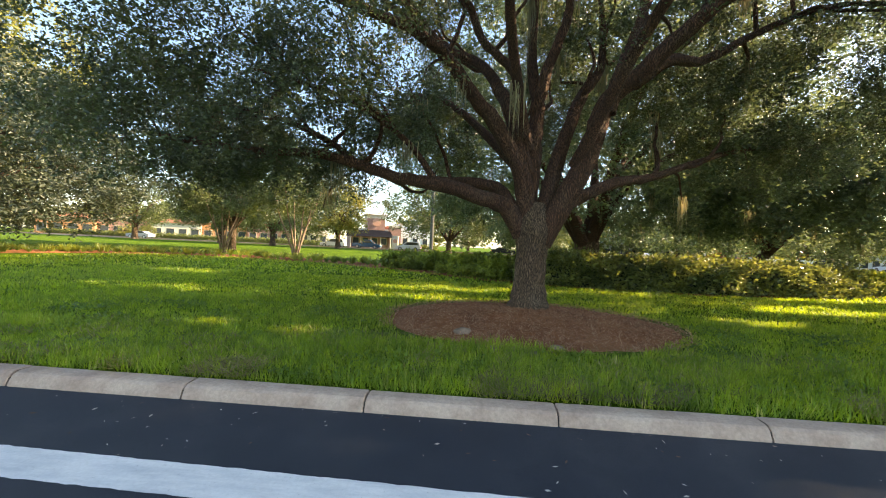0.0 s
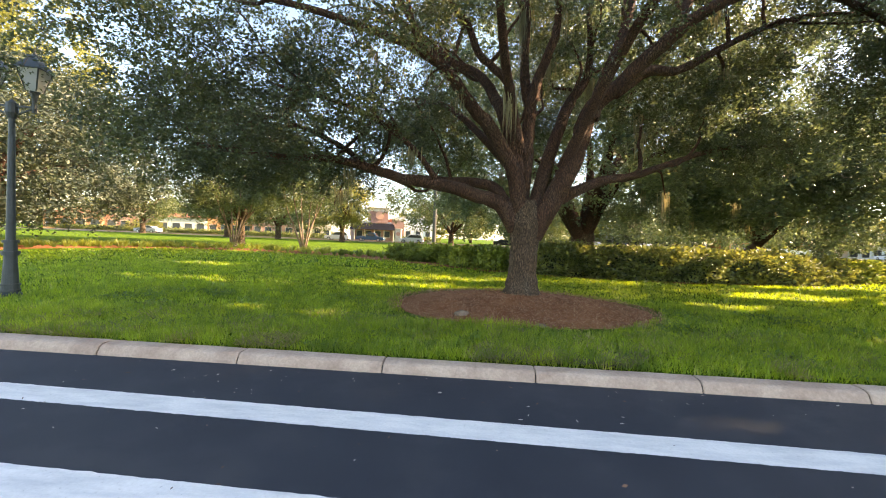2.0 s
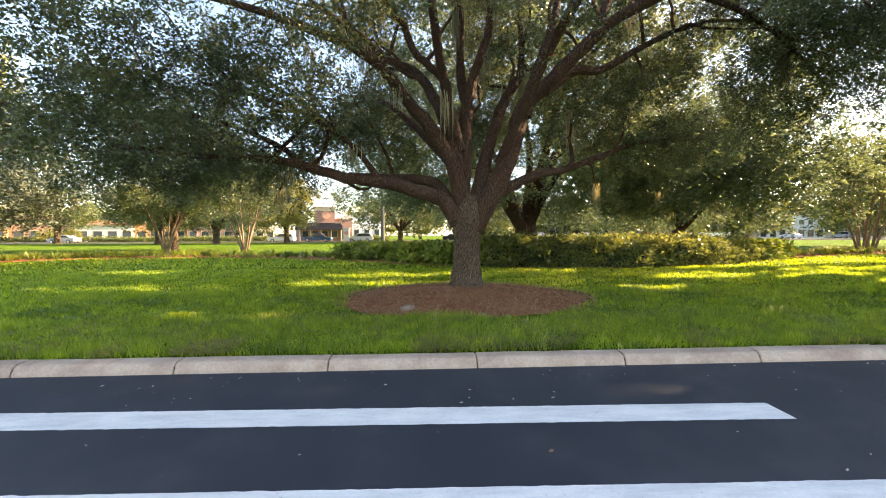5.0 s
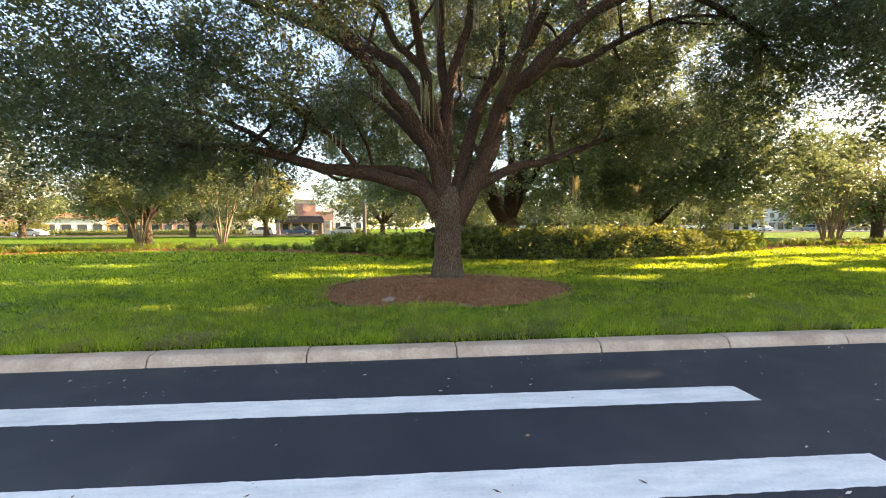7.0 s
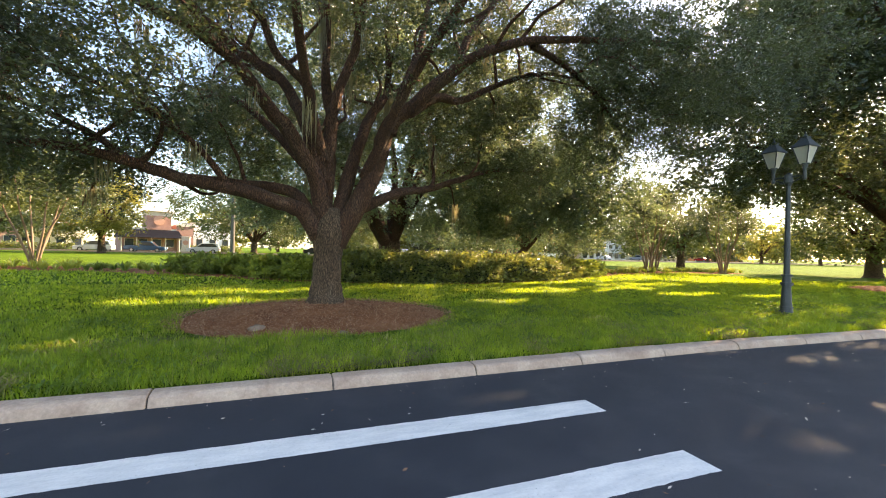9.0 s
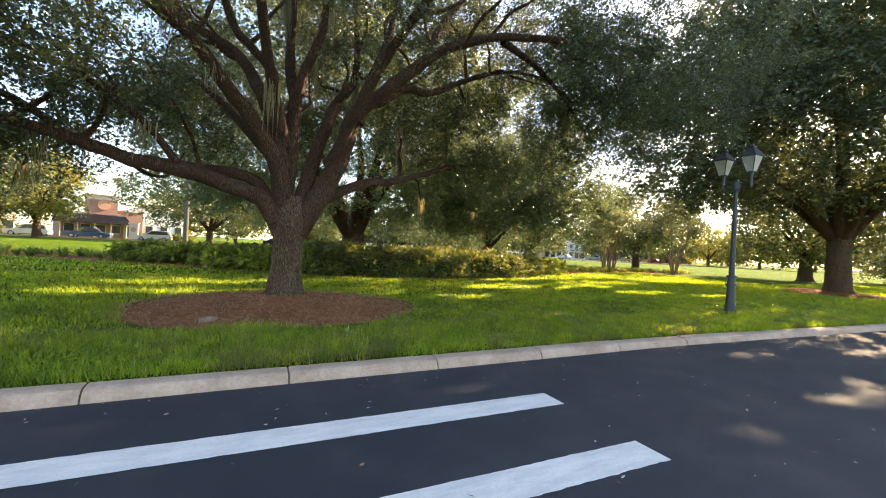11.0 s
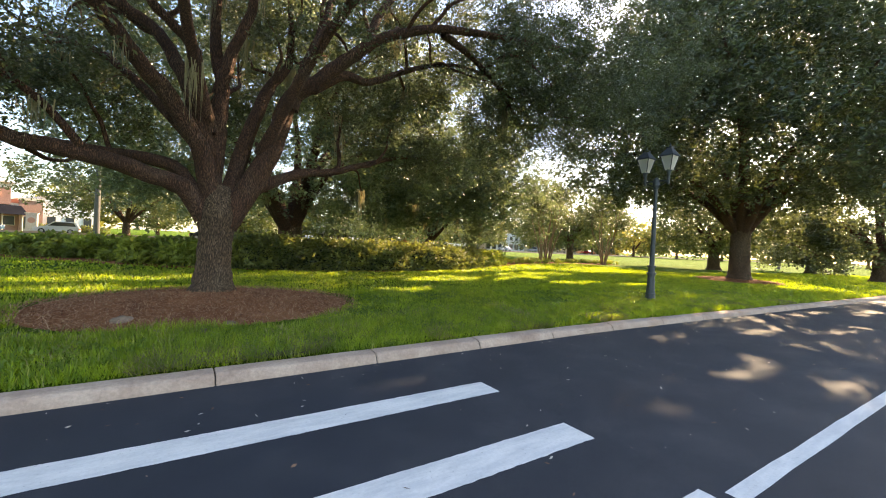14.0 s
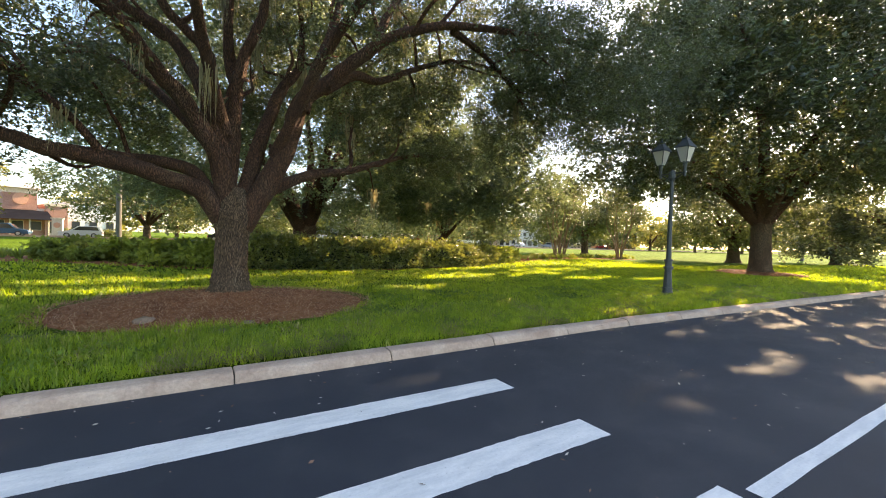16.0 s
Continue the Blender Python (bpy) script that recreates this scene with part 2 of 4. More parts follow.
def patch_cull(p):
    """Share of leaves removed sunward of each lit patch, so sun lands there."""
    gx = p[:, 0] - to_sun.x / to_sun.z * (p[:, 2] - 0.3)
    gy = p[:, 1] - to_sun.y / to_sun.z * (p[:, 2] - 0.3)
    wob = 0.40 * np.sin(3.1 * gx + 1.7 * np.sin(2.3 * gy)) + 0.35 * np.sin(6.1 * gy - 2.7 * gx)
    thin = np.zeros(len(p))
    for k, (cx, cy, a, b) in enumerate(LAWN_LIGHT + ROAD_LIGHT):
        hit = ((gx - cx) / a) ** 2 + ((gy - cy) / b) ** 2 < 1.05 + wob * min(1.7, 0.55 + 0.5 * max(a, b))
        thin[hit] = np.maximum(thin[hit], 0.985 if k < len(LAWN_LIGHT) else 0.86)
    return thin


def leaves(g, centre, count, spread, size, rng, flat=0.7, droop=0.25, sprigs=6, tight=0.34, origin=None):
    """Leaves as small folded diamonds, bunched into sprigs round each centre; with an origin, cut away sunward of the
    lit patches.
    """
    sp = np.repeat(centre, sprigs, 0)
    off = rng.standard_normal((len(sp), 3)) * spread
    off[:, 2] *= flat
    c = np.repeat(sp + off, max(1, count // sprigs), 0)
    n = len(c)
    p = c + rng.standard_normal((n, 3)) * spread * tight
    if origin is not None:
        p = p[rng.random(n) >= patch_cull(p + origin)]
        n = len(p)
    d = rng.standard_normal((n, 3))
    d[:, 2] = d[:, 2] * 0.6 - droop
    d /= np.linalg.norm(d, axis=1)[:, None]
    s = np.cross(d, rng.standard_normal((n, 3)))
    s /= np.linalg.norm(s, axis=1)[:, None] + 1e-9
    ln = size * (0.65 + 0.7 * rng.random(n))[:, None]
    fold = np.cross(d, s) * ln * 0.10
    v = np.stack([p, p + d * ln * 0.5 + s * ln * 0.25 + fold, p + d * ln, p + d * ln * 0.5 - s * ln * 0.25 + fold], 1)
    g.add(v, np.arange(n * 4).reshape(-1, 4))


def grow(wood, nodes, radii, targets, rng, sag=0.12, r_tip=0.008):
    """Joins each target by a thin bent branch to the nearest piece of the tree."""
    nodes, radii = [np.array(q) for q in nodes], list(radii)
    arr = np.array(nodes)
    order = np.argsort(((targets[:, None, :] - arr[None, ::3, :]) ** 2).sum(-1).min(1))
    buf = np.zeros((len(arr) + 4 * len(targets), 3))
    buf[:len(arr)] = arr
    rad = np.zeros(len(buf))
    rad[:len(arr)] = radii
    k = len(arr)
    for t in targets[order]:
        d = ((buf[:k] - t) ** 2).sum(1)
        i = int(np.argmin(d))
        a, ln = buf[i], math.sqrt(d[i])
        if ln < 0.05:
            continue
        r0 = min(rad[i] * 0.7, 0.012 + 0.011 * ln)
        side = rng.standard_normal(3) * ln * 0.10
        m1 = a + (t - a) * 0.35 + side + np.array([0, 0, sag * ln])
        m2 = a + (t - a) * 0.7 + side * 0.5 + np.array([0, 0, sag * ln * 0.9])
        pts = np.array([a, m1, m2, t])
        rs = np.array([r0, r0 * 0.75, r0 * 0.5, r_tip])
        tube(wood, pts, rs, 5 if r0 > 0.03 else 3)
        buf[k:k + 3], rad[k:k + 3] = pts[1:], rs[1:]
        k += 3


def crown_points(n, centre, radii, low, rng, hollow=0.45, gap=0.0, gap_scale=0.35, seed=0.0):
    """Points in an uneven dome; low(x, y) is the crown's underside, gap cuts holes by noise."""
    out = []
    while len(out) < n:
        q = rng.standard_normal(3)
        q *= (hollow ** 3 + (1 - hollow ** 3) * rng.random()) ** (1 / 3) / np.linalg.norm(q)
        lump = 1 + 0.22 * noise.noise(Vector(q * 2.2 + seed))
        p = np.array(centre) + q * np.array(radii) * lump
        if p[2] < low(p[0], p[1]) + 0.3 * noise.noise(Vector(p * 0.6)):
            continue
        if noise.noise(Vector(p * gap_scale + seed)) < gap:
            continue
        out.append(p)
    return np.array(out)


def moss_strands(g, tops, rng, lo=0.5, hi=1.35):
    """Hanging beards, each of many thin wavy strips."""
    for t in tops:
        ln = lo + (hi - lo) * rng.random()
        for k in range(34):
            a = t + rng.standard_normal(3) * (0.075, 0.075, 0.05)
            steps = 6
            z = np.linspace(0, 1, steps)
            l2 = ln * (0.35 + 0.65 * rng.random())
            pts = a + np.stack([np.cumsum(rng.standard_normal(steps)) * 0.011, np.cumsum(rng.standard_normal(steps)) * 0.011, -z * l2], 1)
            th = rng.random() * 6.28
            w = np.array([math.cos(th), math.sin(th), 0]) * (0.011 * (1.08 - z))[:, None]
            v = np.stack([pts - w, pts + w], 1).reshape(-1, 3)
            i = np.arange(steps - 1) * 2
            g.add(v, np.stack([i, i + 1, i + 3, i + 2], -1))


# ---- the lie of the land ----
def kerb_y(x):
    d = max(0.0, x - 6.0)
    return -0.055 * d * d / (d + 1.2)


LAWN = ((0.3, 0.13), (1.5, 0.20), (4, 0.29), (10, 0.38), (20, 0.44), (60, 0.45), (4000, 0.45))


def lawn_z(x, y):
    d = y - kerb_y(x)
    z = float(np.interp(d, [a for a, _ in LAWN], [b for _, b in LAWN]))
    for cx, cy, r, h in MOUNDS:
        q = math.hypot(x - cx, y - cy) / r
        if q < 1:
            z += h * (1 - q * q) ** 1.3
    return z + 0.02 * noise.noise(Vector((x * 0.4, y * 0.4, 0)))


MOUNDS = [(0.35, 3.75, 2.9, 0.10), (27.2, 4.6, 2.8, 0.12)]


def axis(pts):
    out = []
    for a, b, s in pts:
        out += list(np.arange(a, b, s))
    return out + [pts[-1][1]]


def sheet(xs, ys, zf):
    g = Geo()
    v = [(x, y, zf(x, y)) for y in ys for x in xs]
    nx = len(xs)
    i, j = np.meshgrid(np.arange(len(ys) - 1), np.arange(nx - 1), indexing="ij")
    a = i * nx + j
    g.add(v, np.stack([a, a + 1, a + nx + 1, a + nx], -1))
    return g


def ground_z(x, y):
    d = y - kerb_y(x)
    if d < 0.16:
        return -0.05 if d > -9.0 else 0.10
    return lawn_z(x, y) if d > 0.25 else 0.09


xs = axis([(-2500, -300, 550), (-300, -60, 30), (-60, -16, 2), (-16, 32, 0.4), (32, 80, 2), (80, 300, 30), (300, 2500, 550)])
ys = axis([(-2000, -100, 475), (-100, -12, 11), (-12, -2.6, 0.47), (-2.6, 9, 0.15), (9, 30, 0.6), (30, 110, 4), (110, 400, 30), (400, 2500, 525)])
ground = part("ground", sheet(xs, ys, ground_z), M_GROUND, smooth=True)
tagged(ground, "wide park lawn of green grass with soil", "lawn", kind="structure")

xs = axis([(-120, -20, 5), (-20, 40, 0.5), (40, 160, 5)])
g = Geo()
rows = (0.04, -1, -2, -4, -6, -8.9)
v = [(x, kerb_y(x) + d, 0.0) for d in rows for x in xs]
nx = len(xs)
i, j = np.meshgrid(np.arange(len(rows) - 1), np.arange(nx - 1), indexing="ij")
a = i * nx + j
g.add(v, np.stack([a, a + nx, a + nx + 1, a + 1], -1))
road = part("road", g, M_ASPHALT)
tagged(road, "dark smooth asphalt road with scattered leaf litter", "road", kind="structure")

# ---- kerb, a stone a part ----
kerb = thing("kerb", (0, 0, 0), "pale concrete kerb with open joints beside the lawn", "kerb", kind="structure")
JOINTS = [-5.53, -3.67, -1.84, 0.0, 1.89, 3.68, 5.43, 7.27, 9.17]
while JOINTS[0] > -40:
    JOINTS.insert(0, JOINTS[0] - 1.83)
while JOINTS[-1] < 70:
    JOINTS.append(JOINTS[-1] + 1.83)
PROFILE = [(0.0, -0.02), (0.012, 0.03), (0.045, 0.095), (0.075, 0.118), (0.12, 0.128), (0.25, 0.135), (0.268, 0.128), (0.275, 0.10), (0.275, -0.02)]
rng = np.random.default_rng(3)
for x0, x1 in zip(JOINTS, JOINTS[1:]):
    g = Geo()
    cuts = np.linspace(x0 + 0.007, x1 - 0.007, 5)
    cuts = np.concatenate([[cuts[0]], [cuts[0] + 0.012], cuts[1:-1], [cuts[-1] - 0.012], [cuts[-1]]])
    tip = rng.normal(0, 0.004)
    v = []
    for c, x in enumerate(cuts):
        shrink = 0.007 if c in (0, len(cuts) - 1) else 0
        for y, z in PROFILE:
            v.append((x, kerb_y(x) + y + (shrink if y < 0.1 else -shrink * 0.5), z - shrink + tip + rng.normal(0, 0.0015)))
    k = len(PROFILE)
    i, j = np.meshgrid(np.arange(len(cuts) - 1), np.arange(k), indexing="ij")
    a, b = i * k + j, i * k + (j + 1) % k
    g.add(v, np.stack([a, b, b + k, a + k], -1))
    e = (len(cuts) - 1) * k
    for o in (0, e):
        g.add(np.array(v)[o:o + k][[0, 2, 3, 8, 3, 5, 6, 8]], [(0, 1, 2, 3), (4, 5, 6, 7)])
    part("kerb_stone", g, M_KERB, kerb)
g = Geo()
for x0, x1 in zip(JOINTS, JOINTS[1:]):
    g.add([(x0, kerb_y(x0) + 0.03, -0.02), (x1, kerb_y(x1) + 0.03, -0.02), (x1, kerb_y(x1) + 0.05, 0.075), (x0, kerb_y(x0) + 0.05, 0.075),
           (x0, kerb_y(x0) + 0.26, 0.095), (x1, kerb_y(x1) + 0.26, 0.095)], [(0, 1, 2, 3), (3, 2, 5, 4)])
part("joint_bed", g, M_SOIL, kerb, "dark grit in the joints")

# ---- painted markings ----
m, n, l, b = mat("road_paint", 0.6)
v = coords(n, l)
worn = ramp(n, l, noise_tex(n, l, v, 34, 6, 0.75), [(0.24, (0.26, 0.25, 0.24)), (0.37, (0.82, 0.785, 0.73)), (0.75, (0.93, 0.90, 0.85))])
tone = ramp(n, l, noise_tex(n, l, coords(n, l, (0.6, 2.5, 1)), 3.2, 5), [(0.3, (0.74, 0.76, 0.78)), (0.6, (1, 1, 1))])
l.new(mix(n, l, 1.0, worn, tone, "MULTIPLY"), b.inputs["Base Color"])
bump(n, l, b, noise_tex(n, l, v, 140, 3), 0.4, 0.003)
M_PAINT = m
SL = -0.0256                                     # the bars run a touch askew to the kerb


def bar(name, x0, x1, y_at_0, width, label, SL=SL):
    g, k = Geo(), 140
    rngb = np.random.default_rng(int(abs(y_at_0) * 100))
    x = np.linspace(x0, x1, k)
    up = y_at_0 + SL * x + rngb.normal(0, 0.0028, k)
    lo = y_at_0 - width + SL * x + rngb.normal(0, 0.0028, k)
    v = np.stack([np.stack([x, up, np.full(k, 0.004)], 1), np.stack([x + SL * width * 1.2, lo, np.full(k, 0.004)], 1)], 1).reshape(-1, 3)
    i = np.arange(k - 1) * 2
    g.add(v, np.stack([i, i + 1, i + 3, i + 2], -1))
    return tagged(part(name, g, M_PAINT), label, "road marking")


for y in (-1.128, -2.364, -3.54):
    tagged(bar("crossing_bar", -5.82 - (0.05 if y < -2 else 0), 2.69 + 0.02 * y, y, 0.345, "wide white painted bar, slightly worn, on asphalt"), group="crossing bars")
bar("lane_line", 2.74, 60, -3.625, 0.13, "thin white painted lane line on asphalt", -0.0364)

# ---- mulch ring of pine straw ----
def straw_ring(cx, cy, rx, ry, count, seed, label):
    rng = np.random.default_rng(seed)
    g, rings, seg = Geo(), 12, 72
    v = []
    for i in range(rings + 1):
        for j in range(seg):
            th = 2 * math.pi * j / seg
            e = 1 + 0.06 * noise.noise(Vector((math.cos(th) * 2, math.sin(th) * 2, seed)))
            q = i / rings * e
            x, y = cx + math.cos(th) * rx * q, cy + math.sin(th) * ry * q
            v.append((x, y, lawn_z(x, y) + 0.035 * (1 - (i / rings) ** 6) - (0.02 if i == rings else 0) + 0.012 * noise.noise(Vector((x * 5, y * 5, 1)))))
    i, j = np.meshgrid(np.arange(rings), np.arange(seg), indexing="ij")
    a, b = i * seg + j, i * seg + (j + 1) % seg
    g.add(v, np.stack([a, a + seg, b + seg, b], -1))
    t = part("mulch_ring", g, M_MULCH, smooth=True)
    tagged(t, label, "mulch")
    s = Geo()
    q = np.sqrt(rng.random(count)) * 1.02
    th = rng.random(count) * 2 * math.pi
    x, y = cx + np.cos(th) * rx * q, cy + np.sin(th) * ry * q
    z = np.array([lawn_z(p, o) for p, o in zip(x, y)]) + 0.04
    al = rng.random(count) * 2 * math.pi
    ln = 0.04 + 0.07 * rng.random(count)
    d = np.stack([np.cos(al), np.sin(al), rng.normal(0, 0.25, count)], 1) * ln[:, None]
    w = np.stack([-np.sin(al), np.cos(al), np.zeros(count)], 1) * 0.0036
    p = np.stack([x, y, z], 1)
    up = np.array([0, 0, 0.012])
    s.add(np.stack([p - w, p + w, p + d + w + up, p + d - w + up], 1), np.arange(count * 4).reshape(-1, 4))
    st = part("straw", s, M_STRAW, t, "loose reddish pine needles")
    st["kind"] = "stuff"
    return t


m, n, l, b = mat("straw_needle", 0.85)
l.new(ramp(n, l, n.new("ShaderNodeNewGeometry").outputs["Random Per Island"], [(0, (0.12, 0.045, 0.022)), (0.5, (0.42, 0.175, 0.08)), (1, (0.66, 0.42, 0.24))]), b.inputs["Base Color"])
M_STRAW = m
straw_ring(0.25, 3.75, 2.75, 2.05, 16000, 5, "reddish pine-straw mulch bed round the oak trunk")
straw_ring(27.2, 4.6, 2.6, 2.2, 3000, 6, "brown mulch mound round a broad oak")


# ---- oaks ----
def oak(name, at, limbs, trunk, targets, label, leaf, leaves_per, leaf_size, spread, seed, moss=0, boughs=0):
    """limbs: (points, start radius, end radius) in world metres; at: the base."""
    rng = np.random.default_rng(seed)
    o = np.array(at)
    t = thing(name, at, label, "tree")
    nodes, radii = [], []
    wood = Geo()
    tp, tr = trunk
    p = spline(tp, 5) - o
    r = np.interp(np.linspace(0, 1, len(p)), np.linspace(0, 1, len(tr)), tr)
    s = 20
    tube(wood, p, r, s, 0.035, rng)
    part("trunk", wood, M_BARK, t, smooth=True)
    tips = []
    for pts, r0, r1 in limbs:
        w = Geo()
        p = spline(pts, 4) - o
        r = r0 + (r1 - r0) * np.linspace(0, 1, len(p)) ** 0.75
        k = len(p)
        sway = np.cumsum(rng.standard_normal((k, 3)), 0) * 0.014
        p = p + (sway - np.linspace(0, 1, k)[:, None] * sway[-1]) * np.minimum(1, np.arange(k) / 6)[:, None]
        tube(w, p, r, 12 if r0 > 0.1 else 7, 0.05, rng)
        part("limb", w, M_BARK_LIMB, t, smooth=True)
        nodes += list(p[2:])
        radii += list(r[2:])
        for _ in range(boughs):
            i = int(k * (0.38 + 0.6 * rng.random())) % k
            a, way = p[i], p[min(i + 1, k - 1)] - p[max(i - 1, 0)]
            way = way / np.linalg.norm(way) + rng.standard_normal(3) * (0.8, 0.8, 0.5) + (0, 0, 0.25)
            bp = [a]
            for _ in range(7):
                way = way / np.linalg.norm(way) + rng.standard_normal(3) * 0.28 + (0, 0, 0.07)
                bp.append(bp[-1] + way / np.linalg.norm(way) * (0.28 + 0.12 * rng.random()))
            bp = spline(bp, 3)
            br = np.linspace(min(r[i] * 0.7, 0.052), 0.014, len(bp))
            w = Geo()
            tube(w, bp, br, 6, 0.05, rng)
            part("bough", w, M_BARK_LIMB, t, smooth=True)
            tips.append(bp[-1])
            nodes += list(bp[3:])
            radii += list(br[3:])
    tw, cr = Geo(), Geo()
    q = np.vstack([targets - o] + tips)
    grow(tw, nodes, radii, q, rng)
    part("branchwork", tw, M_TWIG, t, "dark thin branches")["kind"] = "stuff"
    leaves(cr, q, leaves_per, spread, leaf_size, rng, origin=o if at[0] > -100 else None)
    part("crown", cr, leaf, t)["kind"] = "stuff"
    if moss:
        reach = np.array(nodes)
        reach = reach[reach[:, 1] > -1.6]
        pick = reach[rng.integers(0, len(reach), moss * 3 // 4)]
        low = reach if boughs else q[np.argsort(q[:, 2])[:max(moss * 3, 10)]]
        for top in np.vstack([pick - (0, 0, 0.03), low[rng.integers(0, len(low), moss - moss * 3 // 4)]]):
            ms = Geo()
            moss_strands(ms, [top], rng)
            part("moss_beard", ms, M_MOSS, t, "grey-green hanging spanish moss")
    return t


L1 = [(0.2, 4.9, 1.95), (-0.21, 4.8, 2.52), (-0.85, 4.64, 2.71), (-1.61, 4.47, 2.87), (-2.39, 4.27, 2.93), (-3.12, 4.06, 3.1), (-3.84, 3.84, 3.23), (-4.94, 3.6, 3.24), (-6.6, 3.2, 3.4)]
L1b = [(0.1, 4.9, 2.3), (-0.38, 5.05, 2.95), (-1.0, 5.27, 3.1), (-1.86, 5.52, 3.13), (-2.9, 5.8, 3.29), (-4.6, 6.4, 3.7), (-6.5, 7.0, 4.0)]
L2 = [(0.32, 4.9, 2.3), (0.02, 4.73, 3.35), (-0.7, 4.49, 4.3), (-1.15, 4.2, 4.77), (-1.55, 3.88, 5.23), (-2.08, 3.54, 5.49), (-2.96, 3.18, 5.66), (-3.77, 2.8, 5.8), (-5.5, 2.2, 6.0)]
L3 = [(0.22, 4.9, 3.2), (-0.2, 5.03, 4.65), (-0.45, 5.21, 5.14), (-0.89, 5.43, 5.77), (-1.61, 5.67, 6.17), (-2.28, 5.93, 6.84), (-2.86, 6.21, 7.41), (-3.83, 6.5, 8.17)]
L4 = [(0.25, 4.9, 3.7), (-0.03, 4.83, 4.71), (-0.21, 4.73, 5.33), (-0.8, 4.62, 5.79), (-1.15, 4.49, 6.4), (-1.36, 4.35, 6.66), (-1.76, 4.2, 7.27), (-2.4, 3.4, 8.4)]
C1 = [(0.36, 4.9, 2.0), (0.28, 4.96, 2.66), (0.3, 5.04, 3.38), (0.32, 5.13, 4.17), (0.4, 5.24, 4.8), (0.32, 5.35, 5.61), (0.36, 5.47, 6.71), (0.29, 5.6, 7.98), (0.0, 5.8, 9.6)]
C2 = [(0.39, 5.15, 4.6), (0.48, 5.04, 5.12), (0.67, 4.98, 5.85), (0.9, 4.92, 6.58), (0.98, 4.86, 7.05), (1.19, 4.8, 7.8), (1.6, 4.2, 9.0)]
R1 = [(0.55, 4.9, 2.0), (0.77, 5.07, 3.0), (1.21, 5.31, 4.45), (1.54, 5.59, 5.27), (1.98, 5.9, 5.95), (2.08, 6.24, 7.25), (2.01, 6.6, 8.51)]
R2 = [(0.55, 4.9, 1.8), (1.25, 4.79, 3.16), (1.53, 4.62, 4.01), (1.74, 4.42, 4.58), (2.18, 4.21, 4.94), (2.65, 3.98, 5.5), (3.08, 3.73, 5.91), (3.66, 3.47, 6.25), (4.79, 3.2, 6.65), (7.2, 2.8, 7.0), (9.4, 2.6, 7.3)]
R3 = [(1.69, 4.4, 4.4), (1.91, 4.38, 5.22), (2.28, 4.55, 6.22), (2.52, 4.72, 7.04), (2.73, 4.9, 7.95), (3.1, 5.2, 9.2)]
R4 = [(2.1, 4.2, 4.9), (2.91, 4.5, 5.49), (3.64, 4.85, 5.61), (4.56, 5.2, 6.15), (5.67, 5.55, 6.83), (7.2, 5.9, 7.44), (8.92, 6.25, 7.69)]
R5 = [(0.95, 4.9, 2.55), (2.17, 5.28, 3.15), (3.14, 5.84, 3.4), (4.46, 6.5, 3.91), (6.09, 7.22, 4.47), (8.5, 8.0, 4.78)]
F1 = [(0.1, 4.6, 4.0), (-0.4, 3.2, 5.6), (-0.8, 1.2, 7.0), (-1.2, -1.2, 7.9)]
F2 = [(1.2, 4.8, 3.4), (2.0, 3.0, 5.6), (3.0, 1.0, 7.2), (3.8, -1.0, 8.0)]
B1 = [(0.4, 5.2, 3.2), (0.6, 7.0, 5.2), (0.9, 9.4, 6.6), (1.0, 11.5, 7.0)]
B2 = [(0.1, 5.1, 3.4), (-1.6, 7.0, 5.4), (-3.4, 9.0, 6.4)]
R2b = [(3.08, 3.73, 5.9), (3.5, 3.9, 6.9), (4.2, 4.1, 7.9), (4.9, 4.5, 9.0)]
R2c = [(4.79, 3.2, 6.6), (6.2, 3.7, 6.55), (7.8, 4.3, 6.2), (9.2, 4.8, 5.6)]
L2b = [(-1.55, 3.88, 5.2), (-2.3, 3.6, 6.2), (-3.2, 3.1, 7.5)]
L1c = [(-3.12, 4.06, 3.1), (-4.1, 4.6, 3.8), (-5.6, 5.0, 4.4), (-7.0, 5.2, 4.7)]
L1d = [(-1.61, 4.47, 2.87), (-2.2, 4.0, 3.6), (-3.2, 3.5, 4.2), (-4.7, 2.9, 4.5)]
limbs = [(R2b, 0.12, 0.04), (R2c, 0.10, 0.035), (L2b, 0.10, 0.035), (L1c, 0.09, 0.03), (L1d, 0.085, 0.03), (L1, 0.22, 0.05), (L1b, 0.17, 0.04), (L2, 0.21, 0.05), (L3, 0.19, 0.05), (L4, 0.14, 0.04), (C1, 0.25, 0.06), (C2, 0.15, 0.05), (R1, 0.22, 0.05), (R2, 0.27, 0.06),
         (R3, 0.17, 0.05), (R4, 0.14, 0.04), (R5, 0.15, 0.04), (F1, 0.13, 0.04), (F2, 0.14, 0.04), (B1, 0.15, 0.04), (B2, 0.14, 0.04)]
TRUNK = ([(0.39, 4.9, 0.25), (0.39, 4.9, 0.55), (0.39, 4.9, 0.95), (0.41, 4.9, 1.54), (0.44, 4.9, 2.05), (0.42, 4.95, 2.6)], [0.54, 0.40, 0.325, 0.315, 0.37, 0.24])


def main_low(x, y):
    z = float(np.interp(x, [-12, -9, -4, -2.4, -0.5, 1.5, 4, 8, 11], [2.8, 2.6, 2.85, 3.8, 4.7, 5.2, 5.6, 5.4, 4.6]))
    if y < 1.5:
        z += (1.5 - y) * 0.55 + (1.2 if x < -3 else 0.4)
    return z


rng = np.random.default_rng(11)
